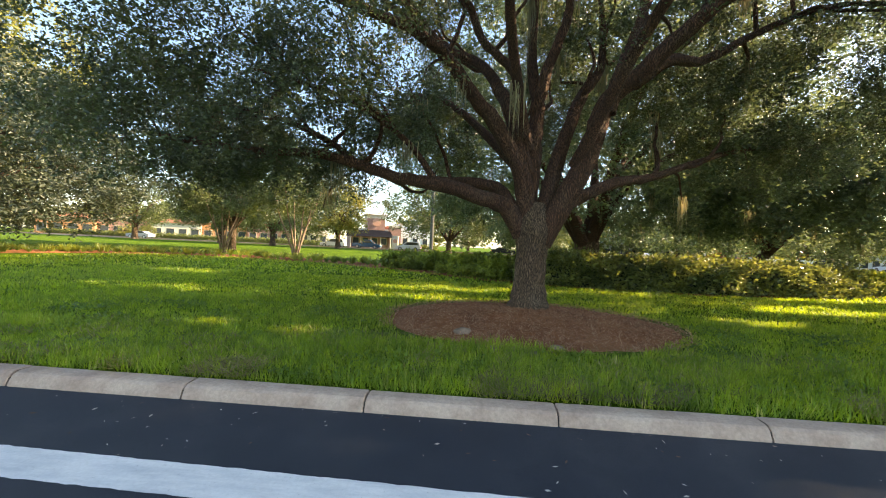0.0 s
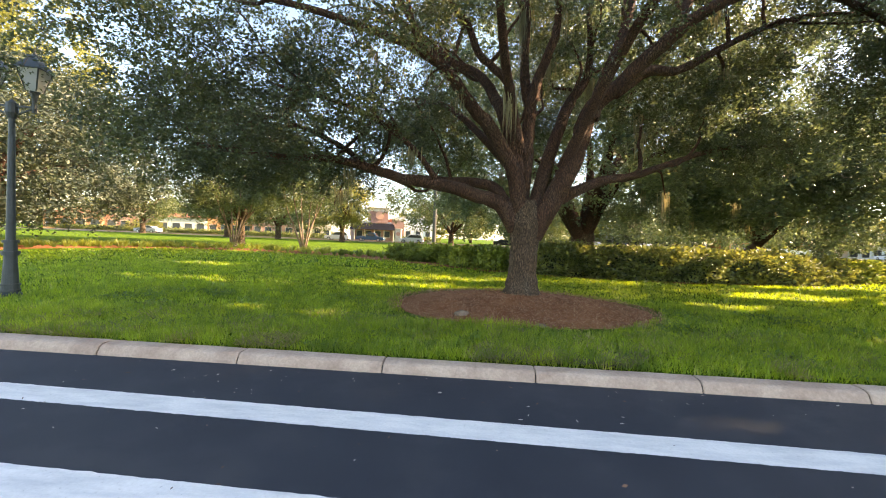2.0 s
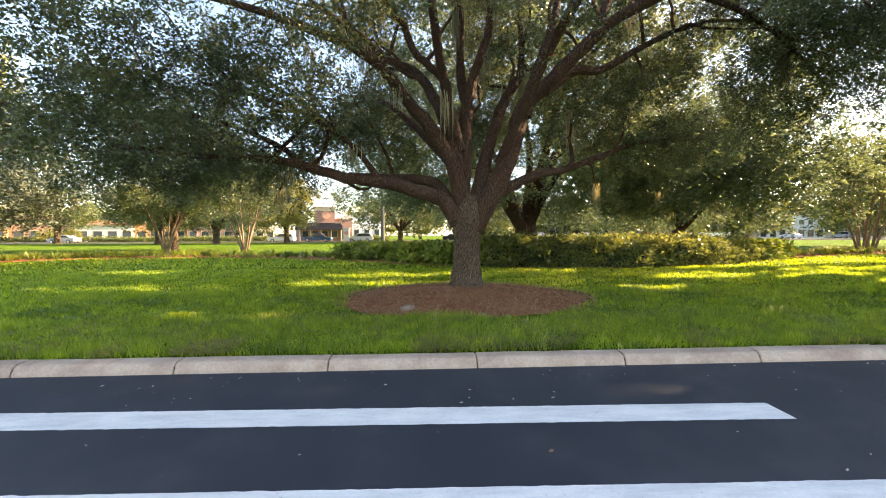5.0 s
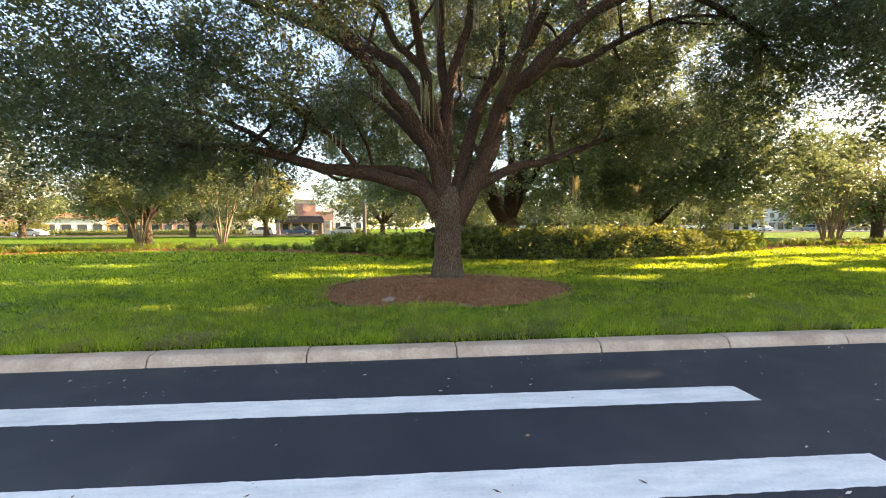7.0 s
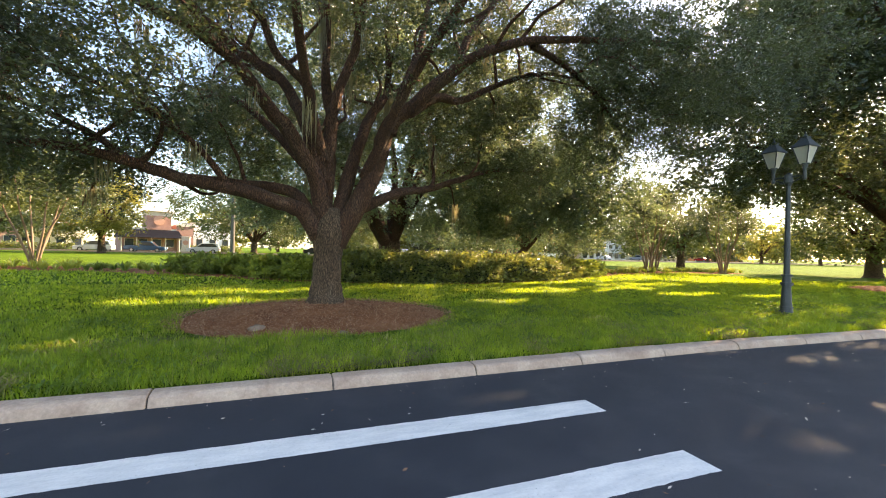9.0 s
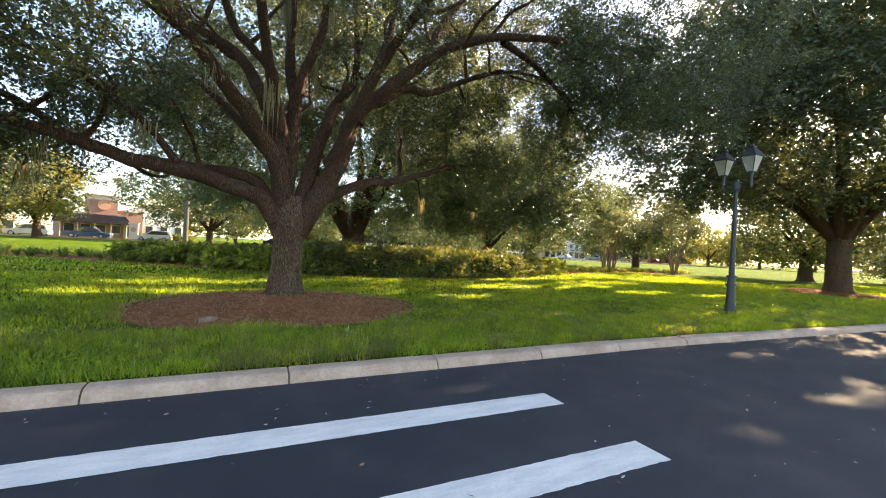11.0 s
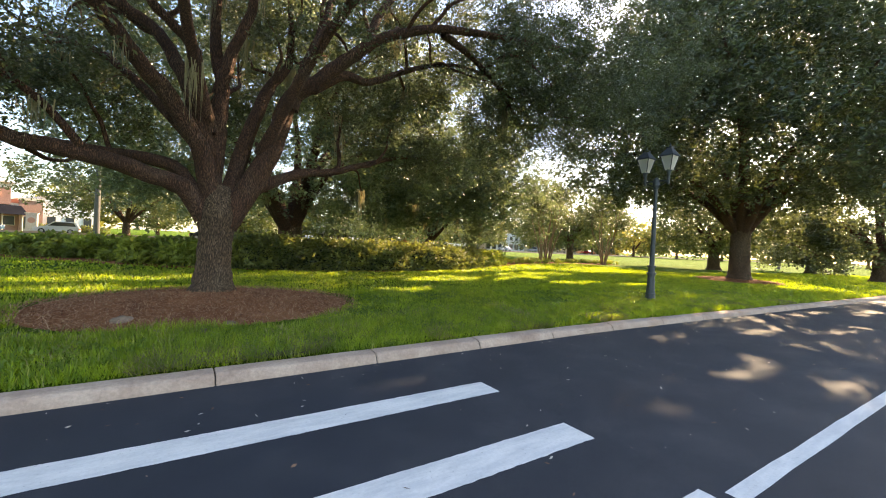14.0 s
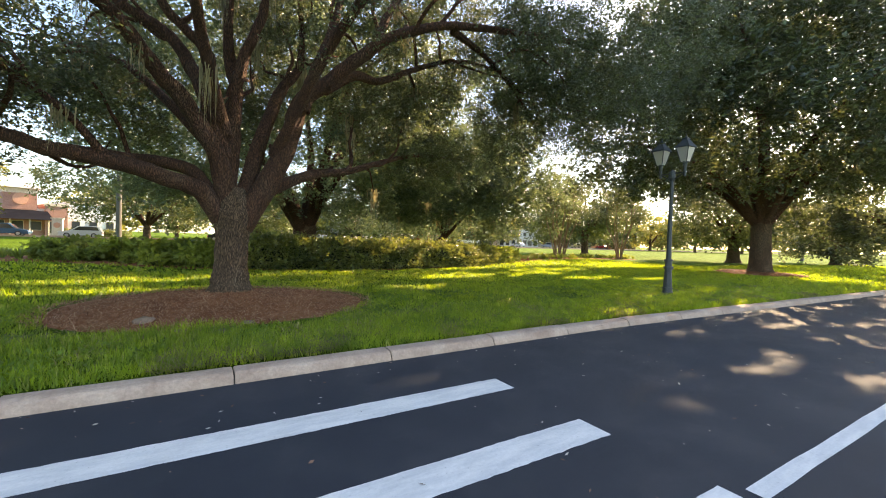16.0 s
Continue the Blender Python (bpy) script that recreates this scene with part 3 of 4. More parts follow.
cl = crown_points(1180, (0.2, 4.6, 5.2), (9.4, 8.2, 6.4), main_low, rng, 0.26, 0.05, 0.40, 3.1)
near = crown_points(230, (-5.2, 4.4, 4.0), (3.8, 3.4, 2.0), main_low, rng, 0.2, -0.2, 0.4, 7.7)
back = crown_points(330, (6.4, 8.2, 8.2), (6.2, 4.2, 3.6), lambda x, y: 5.2 + 0.35 * max(0, x - 5), rng, 0.1, -0.2, 0.4, 9.2)
droop = crown_points(170, (9.4, 5.0, 6.2), (3.0, 2.5, 2.4), lambda x, y: 4.1, rng, 0.1, -0.25, 0.4, 4.4)
road_side = crown_points(240, (9.2, 2.6, 7.4), (3.4, 3.6, 3.4), lambda x, y: 4.4 + 0.25 * (11 - x), rng, 0.1, -0.25, 0.4, 5.2)
fringe = crown_points(70, (6.0, 7.3, 4.6), (2.8, 1.3, 1.0), lambda x, y: 3.6, rng, 0.0, -0.5, 0.5, 2.2)


def view_wedge(p):
    """Inside a wedge opening from the camera's eye, thinned to show sky there."""
    d = p[1] + 5
    return -0.56 * d < p[0] + 0.6 < -0.16 * d and 0.20 * d < p[2] - 1.6 < 0.43 * d


pick = np.random.default_rng(4).random(len(cl))
cl = np.array([p for p, r in zip(cl, pick) if not (view_wedge(p) and r < 0.72)])
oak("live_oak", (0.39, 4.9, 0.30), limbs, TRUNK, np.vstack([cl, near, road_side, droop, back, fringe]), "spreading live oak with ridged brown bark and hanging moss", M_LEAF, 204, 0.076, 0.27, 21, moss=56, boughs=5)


def dome_oak(name, at, height, spread_r, low_z, trunk_r, n, label, seed, leaf=M_LEAF, leaves_per=90, leaf_size=0.13, spread=0.42, moss=0, fork=2.2, gap=-0.15, lean=(0, 0), squash=1.0, low_f=None, skirt=None):
    rng = np.random.default_rng(seed)
    x, y, z = at
    trunk = ([(x, y, z - 0.1), (x, y, z + 0.3), (x + lean[0] * 0.3, y + lean[1] * 0.3, z + 1.0), (x + lean[0], y + lean[1], z + fork)], [trunk_r * 1.5, trunk_r * 1.12, trunk_r, trunk_r * 0.9])
    limbs, k = [], 8
    top = np.array([x + lean[0], y + lean[1], z + fork])
    for j in range(k):
        th = 2 * math.pi * (j + 0.35 * rng.random()) / k
        e = spread_r * (0.55 + 0.25 * rng.random())
        h = (height - fork) * (0.30 + 0.35 * rng.random())
        end = top + np.array([math.cos(th) * e, math.sin(th) * e * squash, h])
        m1 = top + (end - top) * 0.3 + np.array([0, 0, h * 0.20]) + rng.standard_normal(3) * 0.2
        m2 = top + (end - top) * 0.65 + np.array([0, 0, h * 0.18]) + rng.standard_normal(3) * 0.3
        limbs.append(([tuple(top - (0, 0, trunk_r * 0.9)), tuple(m1), tuple(m2), tuple(end)], trunk_r * (0.45 + 0.15 * rng.random()), 0.04))
    limbs.append(([tuple(top - (0, 0, 0.3)), tuple(top + (0.2, 0, height * 0.25)), tuple(top + (-0.2, 0.2, height * 0.55))], trunk_r * 0.6, 0.05))
    low = low_f or (lambda px, py: z + low_z + 0.35 * math.sin(px * 0.7 + seed) * math.cos(py * 0.6))
    c = (x + lean[0], y + lean[1], z + low_z + (height - low_z) * 0.38)
    cl = crown_points(n, c, (spread_r, spread_r * squash, (height - low_z) * 0.66), low, rng, 0.4, gap, 0.3, seed * 1.7)
    if skirt is not None:
        cl = np.vstack([cl, skirt])
    return oak(name, at, limbs, trunk, cl, label, leaf, leaves_per, leaf_size, spread, seed, moss)


Z = 0.36
def behind_low(px, py):
    return float(np.interp(px, [-6, 2, 8, 9.5, 16], [3.0, 3.2, 2.8, 2.8, 3.3])) + (0.8 if py < 11 else 0)


dome_oak("live_oak", (4.85, 16.6, Z), 13.0, 9.6, 1.8, 0.60, 940, "massive dark live oak with moss behind the hedge", 31, leaf=M_LEAF_LIT, leaves_per=144, leaf_size=0.165, spread=0.44, moss=80, fork=1.9, gap=-0.22, low_f=behind_low)
hanging = crown_points(190, (12.8, 15.8, 4.9), (5.6, 3.6, 2.9), lambda px, py: 3.0 + 0.6 * math.sin(px * 1.3), np.random.default_rng(36), 0.1, 0.02, 0.6, 6.1)
hanging = np.vstack([hanging, crown_points(150, (17.6, 16.4, 6.0), (3.4, 3.4, 3.2), lambda px, py: 3.6, np.random.default_rng(37), 0.1, -0.2, 0.5, 1.1)])
dome_oak("live_oak", (15.8, 21.6, Z), 14.0, 10.0, 1.6, 0.24, 640, "low drooping live oak on a slim leaning trunk", 35, leaf=M_LEAF_LIT, leaves_per=126, leaf_size=0.19, spread=0.50, moss=50, fork=1.7, gap=-0.3, lean=(1.1, 0.2), skirt=hanging)
dome_oak("live_oak", (27.2, 4.6, Z), 16.5, 11.8, 4.5, 0.52, 1900, "broad shady live oak standing in a mulch ring", 32, leaves_per=114, leaf_size=0.215, spread=0.55, fork=3.0, gap=-0.45, squash=0.9)
dome_oak("live_oak", (-26.5, 14.5, Z), 10.0, 8.2, 1.7, 0.42, 760, "low grey-green live oak with drooping boughs", 33, leaf=M_LEAF_GREY, leaves_per=102, leaf_size=0.20, spread=0.54, gap=-0.5)
dome_oak("live_oak", (-39.0, 24.0, Z), 20.5, 8.0, 5.0, 0.55, 420, "tall live oak with sunlit yellow-green crown", 36, leaf=M_LEAF_YELLOW_LIT, leaves_per=84, leaf_size=0.33, spread=0.68, gap=-0.3)
dome_oak("live_oak", (-21.5, 30, Z), 12.5, 8.0, 3.0, 0.30, 420, "grey-green live oak in the lawn", 34, leaves_per=120, leaf_size=0.20, spread=0.5, gap=-0.25)


# stones at the rim of the mulch
STONES = ((-0.95, 2.45, 0.12), (-0.52, 1.72, 0.09), (0.36, 1.85, 0.09), (0.02, 1.62, 0.07))

def stone(x, y, r, seed):
    bm = bmesh.new()
    bmesh.ops.create_icosphere(bm, subdivisions=3, radius=1)
    for v in bm.verts:
        v.co *= 1 + 0.22 * noise.noise(v.co * 1.3 + Vector((seed, 0, 0))) + 0.06 * noise.noise(v.co * 4 + Vector((seed, 0, 0)))
    bmesh.ops.scale(bm, vec=(r * 1.3, r, r * 0.6), verts=bm.verts)
    ob = part("stone", bm, M_STONE, smooth=True)
    ob.matrix_basis = pose(x, y, lawn_z(x, y) + r * 0.22, 0, 0, seed * 40)
    tagged(ob, "rounded grey-brown stone half sunk in the mulch", "stone", "mulch stones")


M_STONE = surface("field_stone", [(0.3, (0.20, 0.13, 0.085)), (0.7, (0.34, 0.24, 0.165))], 7, 60, 0.9, world_space=False)
for k, (x, y, r) in enumerate(STONES):
    stone(x, y, r, k + 1)

# ---- trees further off ----
FAR = dict(leaves_per=66, leaf_size=0.38, spread=0.72)
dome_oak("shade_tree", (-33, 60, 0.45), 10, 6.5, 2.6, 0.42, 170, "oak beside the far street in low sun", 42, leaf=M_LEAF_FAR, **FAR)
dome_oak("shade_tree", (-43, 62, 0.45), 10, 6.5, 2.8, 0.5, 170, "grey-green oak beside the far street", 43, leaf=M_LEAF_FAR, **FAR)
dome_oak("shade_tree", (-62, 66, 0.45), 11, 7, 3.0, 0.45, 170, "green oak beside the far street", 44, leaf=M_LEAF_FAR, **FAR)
dome_oak("shade_tree", (-22.5, 61, 0.45), 11, 4.5, 2.6, 0.4, 170, "sunlit yellowish oak beside the far street", 45, leaf=M_LEAF_YELLOW_LIT, **FAR)
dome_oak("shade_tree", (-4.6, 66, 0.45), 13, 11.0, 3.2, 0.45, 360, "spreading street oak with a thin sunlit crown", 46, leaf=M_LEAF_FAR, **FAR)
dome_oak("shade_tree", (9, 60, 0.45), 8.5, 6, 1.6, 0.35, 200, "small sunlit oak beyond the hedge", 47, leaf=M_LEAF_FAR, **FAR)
dome_oak("shade_tree", (44, 12.5, 0.42), 8.5, 5.5, 1.9, 0.5, 260, "low oak with sunlit yellow-green leaves in a mulch ring", 48, leaf=M_LEAF_FAR, leaves_per=70, leaf_size=0.30, spread=0.55)
dome_oak("shade_tree", (46, 1.6, 0.42), 9.5, 6.0, 1.7, 0.42, 300, "dark oak near the road", 49, leaves_per=70, leaf_size=0.28, spread=0.5)
dome_oak("shade_tree", (56, 8, 0.42), 7.0, 5.0, 0.5, 0.40, 260, "dark bushy tree with foliage down to the grass", 50, leaves_per=70, leaf_size=0.28, spread=0.5, fork=1.2)
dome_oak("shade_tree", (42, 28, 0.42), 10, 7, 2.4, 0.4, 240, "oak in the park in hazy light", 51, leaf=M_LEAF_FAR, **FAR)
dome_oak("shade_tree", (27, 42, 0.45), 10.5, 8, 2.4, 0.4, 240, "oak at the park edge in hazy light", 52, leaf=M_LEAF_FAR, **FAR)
row = [dome_oak("street_tree", (-120, 118, 0.45), 11, 8, 1.8, 0.4, 170, "far street tree in a distant row", 60 + k, leaf=(M_LEAF_FAR, M_LEAF, M_LEAF_YELLOW_LIT)[k], leaves_per=18, leaf_size=1.0, spread=0.95) for k in range(3)]
for r in row:
    r["group"] = "far tree row"
rng = np.random.default_rng(8)
spots = [(x, 112 + 26 * rng.random()) for x in np.arange(-150, 0, 13.5) if not -46 < x < -16] + [(x, 98 + 24 * rng.random()) for x in np.arange(14, 215, 12.5)] + [(110 + 9 * k, 88 - 9.5 * k) for k in range(10)]
for k, (x, y) in enumerate(spots):
    copy_thing(row[k % 3], pose(x, y, 0.45, 0, 0, rng.random() * 360))
for k, r in enumerate(row):
    r.matrix_basis = pose(-178 + 14 * k, 95 + 6 * k, 0.45, 0, 0, 40 * k)


def myrtle(at, height, radius, n, seed, label, leaf=M_LEAF_FAR, stems=6):
    """Several slender stems from one foot and a loose crown."""
    rng = np.random.default_rng(seed)
    t = thing("crape_myrtle", at, label, "tree", "crape myrtles")
    nodes, radii = [], []
    for k in range(stems):
        th = 2 * math.pi * (k + 0.4 * rng.random()) / stems
        e = np.array([math.cos(th), math.sin(th), 0])
        a, b = e * 0.20, e * (0.50 + 0.25 * rng.random()) + (0, 0, height * 0.27)
        c, d = e * (0.9 + 0.35 * rng.random()) + (0, 0, height * 0.46), e * radius * 0.5 + (0, 0, height * 0.72)
        p = spline([a - (0, 0, 0.05), a + (0, 0, 0.3), b, c, d], 4)
        r = np.linspace(0.085, 0.025, len(p))
        g = Geo()
        tube(g, p, r, 7, 0.04, rng)
        part("stem", g, M_BARK_SMOOTH, t, smooth=True)
        nodes += list(p[6:])
        radii += list(r[6:])
    q = crown_points(n, (0, 0, height * 0.62), (radius, radius, height * 0.40), lambda x, y: height * 0.50, rng, 0.3, -0.1, 0.5, seed)
    tw, cr = Geo(), Geo()
    grow(tw, nodes, radii, q, rng)
    part("branchwork", tw, M_TWIG, t, "thin branches")["kind"] = "stuff"
    leaves(cr, q, 60, 0.34, 0.18, rng)
    part("crown", cr, leaf, t)["kind"] = "stuff"
    return t


myrtle((-18.6, 24.2, 0.42), 6.2, 2.9, 130, 71, "multi-stemmed crape myrtle with smooth brown stems")
myrtle((-12.9, 23.4, 0.42), 6.4, 3.1, 140, 72, "multi-stemmed crape myrtle with a sunlit foot")
myrtle((26.6, 18.9, 0.42), 7.4, 2.5, 75, 73, "multi-stemmed crape myrtle in a low bed", M_LEAF)
myrtle((29.0, 20.4, 0.42), 7.2, 2.3, 65, 74, "multi-stemmed crape myrtle in a low bed", M_LEAF)
myrtle((33.5, 17.6, 0.42), 7.0, 2.4, 80, 75, "dark multi-stemmed crape myrtle in the lawn", M_LEAF)

# ---- hedge and planting beds ----
HEDGE = spline([(0.9, 12.2), (2.6, 11.5), (5.2, 11.1), (8.0, 11.2), (10.8, 11.9), (13.6, 13.4), (15.6, 14.8)], 10)


def hedge():
    rng = np.random.default_rng(81)
    t = thing("hedge", (0, 0, 0), "clipped dense hedge with small glossy leaves, sunlit top", "hedge")
    core, k = Geo(), len(HEDGE)
    prof = [(-0.80, 0.05), (-0.86, 0.35), (-0.78, 0.74), (-0.4, 0.92), (0.3, 0.94), (0.75, 0.75), (0.82, 0.05)]
    v, outer = [], []
    tan = np.gradient(HEDGE, axis=0)
    tan /= np.linalg.norm(tan, axis=1)[:, None]
    for i, (x, y) in enumerate(HEDGE):
        nx, ny = -tan[i][1], tan[i][0]
        e = min(1, 0.35 + i * 0.2, 0.35 + (k - 1 - i) * 0.12)
        hgt = float(np.interp(i / (k - 1), [0, 0.25, 0.7, 1], [0.95, 1.04, 0.95, 0.70])) * (0.8 + 0.2 * e)
        for o, z in prof:
            lump = 1 + 0.30 * noise.noise(Vector((x * 1.1, y + o * 2, z * 2))) + 0.16 * noise.noise(Vector((x * 3.1, y * 3 + o * 4, z * 4)))
            v.append((x + nx * o * lump * e, y + ny * o * lump * e, 0.36 + z * hgt * lump))
    m = len(prof)
    i, j = np.meshgrid(np.arange(k - 1), np.arange(m - 1), indexing="ij")
    a = i * m + j
    f = np.stack([a, a + m, a + m + 1, a + 1], -1).reshape(-1, 4)
    core.add(v, f)
    part("shade_core", core, M_HEDGE_CORE, t, "dark solid core, inner shade put into its colour")
    va = np.array(v)
    w = rng.random((len(f), 28, 2))
    q = va[f]
    p = (q[:, None, 0] * (1 - w[..., :1]) * (1 - w[..., 1:]) + q[:, None, 1] * w[..., :1] * (1 - w[..., 1:]) + q[:, None, 2] * w[..., :1] * w[..., 1:] + q[:, None, 3] * (1 - w[..., :1]) * w[..., 1:]).reshape(-1, 3)
    cr = Geo()
    leaves(cr, p + rng.standard_normal(p.shape) * 0.07, 5, 0.09, 0.15, rng, 1.0, -0.1, 1, 1.0)
    top = p[(p[:, 2] > 1.05) & (rng.random(len(p)) < 0.10)]
    leaves(cr, top + (0, 0, 0.10), 7, 0.07, 0.17, rng, 1.3, -0.6, 1, 1.0)
    part("foliage", cr, M_LEAF_HEDGE, t)["kind"] = "stuff"
    return t


# solid core added against see-through; its darkness stands for shade inside the hedge
M_HEDGE_CORE = surface("hedge_core_shade", [(0.3, (0.012, 0.016, 0.008)), (0.7, (0.03, 0.04, 0.016))], 8, 60, 0.95)
hedge()

# soil of the beds, a ribbon on the lawn
BED = spline([(-21.5, 7.5), (-23.5, 12.5), (-22.2, 17), (-18, 19.8), (-11, 19.6), (-4.2, 16.6), (0.6, 12.8), (5, 11.4), (9.6, 12.0), (14, 14.0), (19, 16.6), (25, 18.8), (31, 19.4), (35.5, 18.2)], 6)
BED_W = 1.5


def bed_strip():
    g, v = Geo(), []
    tan = np.gradient(BED, axis=0)
    tan /= np.linalg.norm(tan, axis=1)[:, None]
    for (x, y), t in zip(BED, tan):
        for o in (-1, -0.9, -0.3, 0.3, 0.9, 1):
            w = BED_W * (1 + 0.1 * noise.noise(Vector((x * 0.5, y * 0.5, o))))
            px, py = x - t[1] * o * w, y + t[0] * o * w
            v.append((px, py, lawn_z(px, py) + (0.035 if abs(o) < 0.95 else -0.02)))
    i, j = np.meshgrid(np.arange(len(BED) - 1), np.arange(5), indexing="ij")
    a = i * 6 + j
    g.add(v, np.stack([a, a + 6, a + 7, a + 1], -1))
    return tagged(part("planting_bed", g, M_MULCH, smooth=True), "curved planting bed of brown mulch across the lawn", "planting bed", kind="structure")


bed_strip()


def strap_plant(name, count, ln, width, seed, label, group, material, arch=0.55):
    """A tuft of arching strap leaves."""
    rng = np.random.default_rng(seed)
    t = thing(name, (0, 0, 0), label, "plant", group)
    g = Geo()
    for k in range(count):
        th, s, l2 = rng.random() * 6.28, 4, ln * (0.6 + 0.5 * rng.random())
        z = np.linspace(0, 1, s)
        out = np.array([math.cos(th), math.sin(th), 0])
        lean_ = arch * (0.3 + 0.9 * rng.random())
        p = out * 0.06 + out * (z ** 1.5 * lean_ * l2)[:, None] + np.array([0, 0, 1]) * ((z - 0.42 * lean_ * z ** 2.4) * l2)[:, None]
        w = np.array([-out[1], out[0], 0]) * (width * np.sin(np.pi * np.clip(z * 0.85 + 0.12, 0, 1)))[:, None]
        v = np.stack([p - w, p + w], 1).reshape(-1, 3)
        i = np.arange(s - 1) * 2
        g.add(v, np.stack([i, i + 1, i + 3, i + 2], -1))
    part("foliage", g, material, t)["kind"] = "stuff"
    return t


def broad_plant():
    """A low mound of broad pointed leaves on short stems."""
    rng = np.random.default_rng(91)
    t = thing("ginger_plant", (0, 0, 0), "mounded bed plant with broad bright green leaves", "plant", "broad-leaved bed plants")
    g, st = Geo(), Geo()
    q = crown_points(26, (0, 0, 0.22), (0.42, 0.42, 0.42), lambda px, py: 0.12, rng, 0.55, -0.6, 0.9, 2.0)
    for p in q:
        tube(st, [(p[0] * 0.3, p[1] * 0.3, -0.03), p * (0.8, 0.8, 0.6), p], [0.008, 0.006, 0.004], 4)
    leaves(g, q, 14, 0.07, 0.20, rng, 1.0, 0.05, 1, 1.0)
    part("stems", st, M_LEAF_HEDGE, t)
    part("foliage", g, M_LEAF_BED, t)["kind"] = "stuff"
    return t


broad = broad_plant()
grassy = strap_plant("lily_turf", 34, 0.46, 0.020, 92, "dark green tuft of narrow arching leaves", "lily turf tufts", M_LEAF_BED, 0.7)
rng = np.random.default_rng(17)
tan = np.gradient(BED, axis=0)
tan /= np.linalg.norm(tan, axis=1)[:, None]
first = {"broad": True, "grassy": True}
for i in range(len(BED)):
    f = i / (len(BED) - 1)
    x, y = BED[i]
    wide = -4.8 < x < 1.4 or 14.5 < x < 19
    if 1.4 <= x <= 14.5 and y < 15:
        continue
    for k in range(13 if wide else 7):
        o, s = (rng.random() * 2 - 1) * 1.15, rng.random() - 0.5
        px, py = x - tan[i][1] * o + tan[i][0] * s * 1.6, y + tan[i][0] * o + tan[i][1] * s * 1.6
        src = broad if wide else grassy
        m = pose(px, py, lawn_z(px, py) + 0.02, 0, 0, rng.random() * 360)
        key = "broad" if wide else "grassy"
        if first[key]:
            src.matrix_basis, first[key] = m, False
        else:
            c = copy_thing(src, m)
            sc = 0.5 + 0.8 * rng.random()
            c.scale = (sc, sc, sc)


# ---- street lamps ----
M_LAMP = plain("lamp_paint", (0.040, 0.050, 0.055), 0.5, 0.1, 0.2)
m, n, l, b = mat("lamp_glass", 0.35)
b.inputs["Base Color"].default_value = (0.55, 0.54, 0.50, 1)
b.inputs["Transmission Weight"].default_value = 0.35
M_LGLASS = m


def street_lamp(at, rz):
    t = thing("street_lamp", at, "dark grey-green twin-lantern street lamp on the lawn", "street lamp", "twin street lamps", rz=rz)
    bm = bmesh.new()
    cyl(bm, 0, 0, -0.05, 0.05, 0.165, 0.165, 20)
    cyl(bm, 0, 0, 0.05, 0.09, 0.165, 0.13, 20)
    cyl(bm, 0, 0, 0.09, 0.13, 0.142, 0.142, 20)
    part("base", bm, M_LAMP, t)
    bm = bmesh.new()
    cyl(bm, 0, 0, 0.13, 0.24, 0.128, 0.118, 20)
    cyl(bm, 0, 0, 0.24, 0.76, 0.118, 0.088, 20)
    part("lower_column", bm, M_LAMP, t, smooth=False)
    for z, r, h in ((0.20, 0.142, 0.035), (0.75, 0.118, 0.03), (0.78, 0.132, 0.05), (0.98, 0.118, 0.05)):
        bm = bmesh.new()
        cyl(bm, 0, 0, z, z + h, r, r, 20)
        part("collar", bm, M_LAMP, t)
    bm = bmesh.new()
    cyl(bm, 0, 0, 0.83, 0.98, 0.094, 0.086, 20)
    part("neck", bm, M_LAMP, t)
    bm = bmesh.new()
    cyl(bm, 0, 0, 1.03, 3.26, 0.068, 0.045, 18)
    part("shaft", bm, M_LAMP, t, smooth=False)
    bm = bmesh.new()
    cyl(bm, 0, 0, 3.22, 3.32, 0.06, 0.095, 12)
    cyl(bm, 0, 0, 3.32, 3.50, 0.095, 0.085, 12)
    cyl(bm, 0, 0, 3.50, 3.56, 0.07, 0.02, 12)
    part("head_block", bm, M_LAMP, t)
    for sx in (-1, 1):
        bm = bmesh.new()
        box(bm, min(0, sx * 0.345), max(0, sx * 0.345), -0.018, 0.018, 3.43, 3.465)
        r = bmesh.ops.create_cube(bm, size=1, matrix=Matrix.Translation((sx * 0.22, 0, 3.37)) @ Matrix.Rotation(sx * radians(-28), 4, "Y") @ Matrix.Diagonal((0.30, 0.024, 0.024, 1)))
        part("arm", bm, M_LAMP, t)
        c = sx * 0.345
        lan = part("lantern", cyl(cyl(cyl(bmesh.new(), c, 0, 3.34, 3.56, 0.038, 0.038, 10), c, 0, 3.56, 3.70, 0.038, 0.062, 10), c, 0, 3.70, 3.73, 0.095, 0.095, 4), M_LAMP, t)
        bm = bmesh.new()
        bmesh.ops.create_cone(bm, cap_ends=True, segments=4, radius1=0.115, radius2=0.235, depth=0.38, matrix=Matrix.Translation((c, 0, 3.92)) @ Matrix.Rotation(radians(45), 4, "Z"))
        part("glass", bm, M_LGLASS, lan, "milky glass panes")
        for qx, qy in ((1, 1), (1, -1), (-1, 1), (-1, -1)):
            g = Geo()
            tube(g, [(c + qx * 0.082, qy * 0.082, 3.73), (c + qx * 0.168, qy * 0.168, 4.11)], [0.012, 0.012], 5)
            part("frame_bar", g, M_LAMP, lan)
        bm = bmesh.new()
        bmesh.ops.create_cone(bm, cap_ends=True, segments=4, radius1=0.285, radius2=0.27, depth=0.03, matrix=Matrix.Translation((c, 0, 4.125)) @ Matrix.Rotation(radians(45), 4, "Z"))
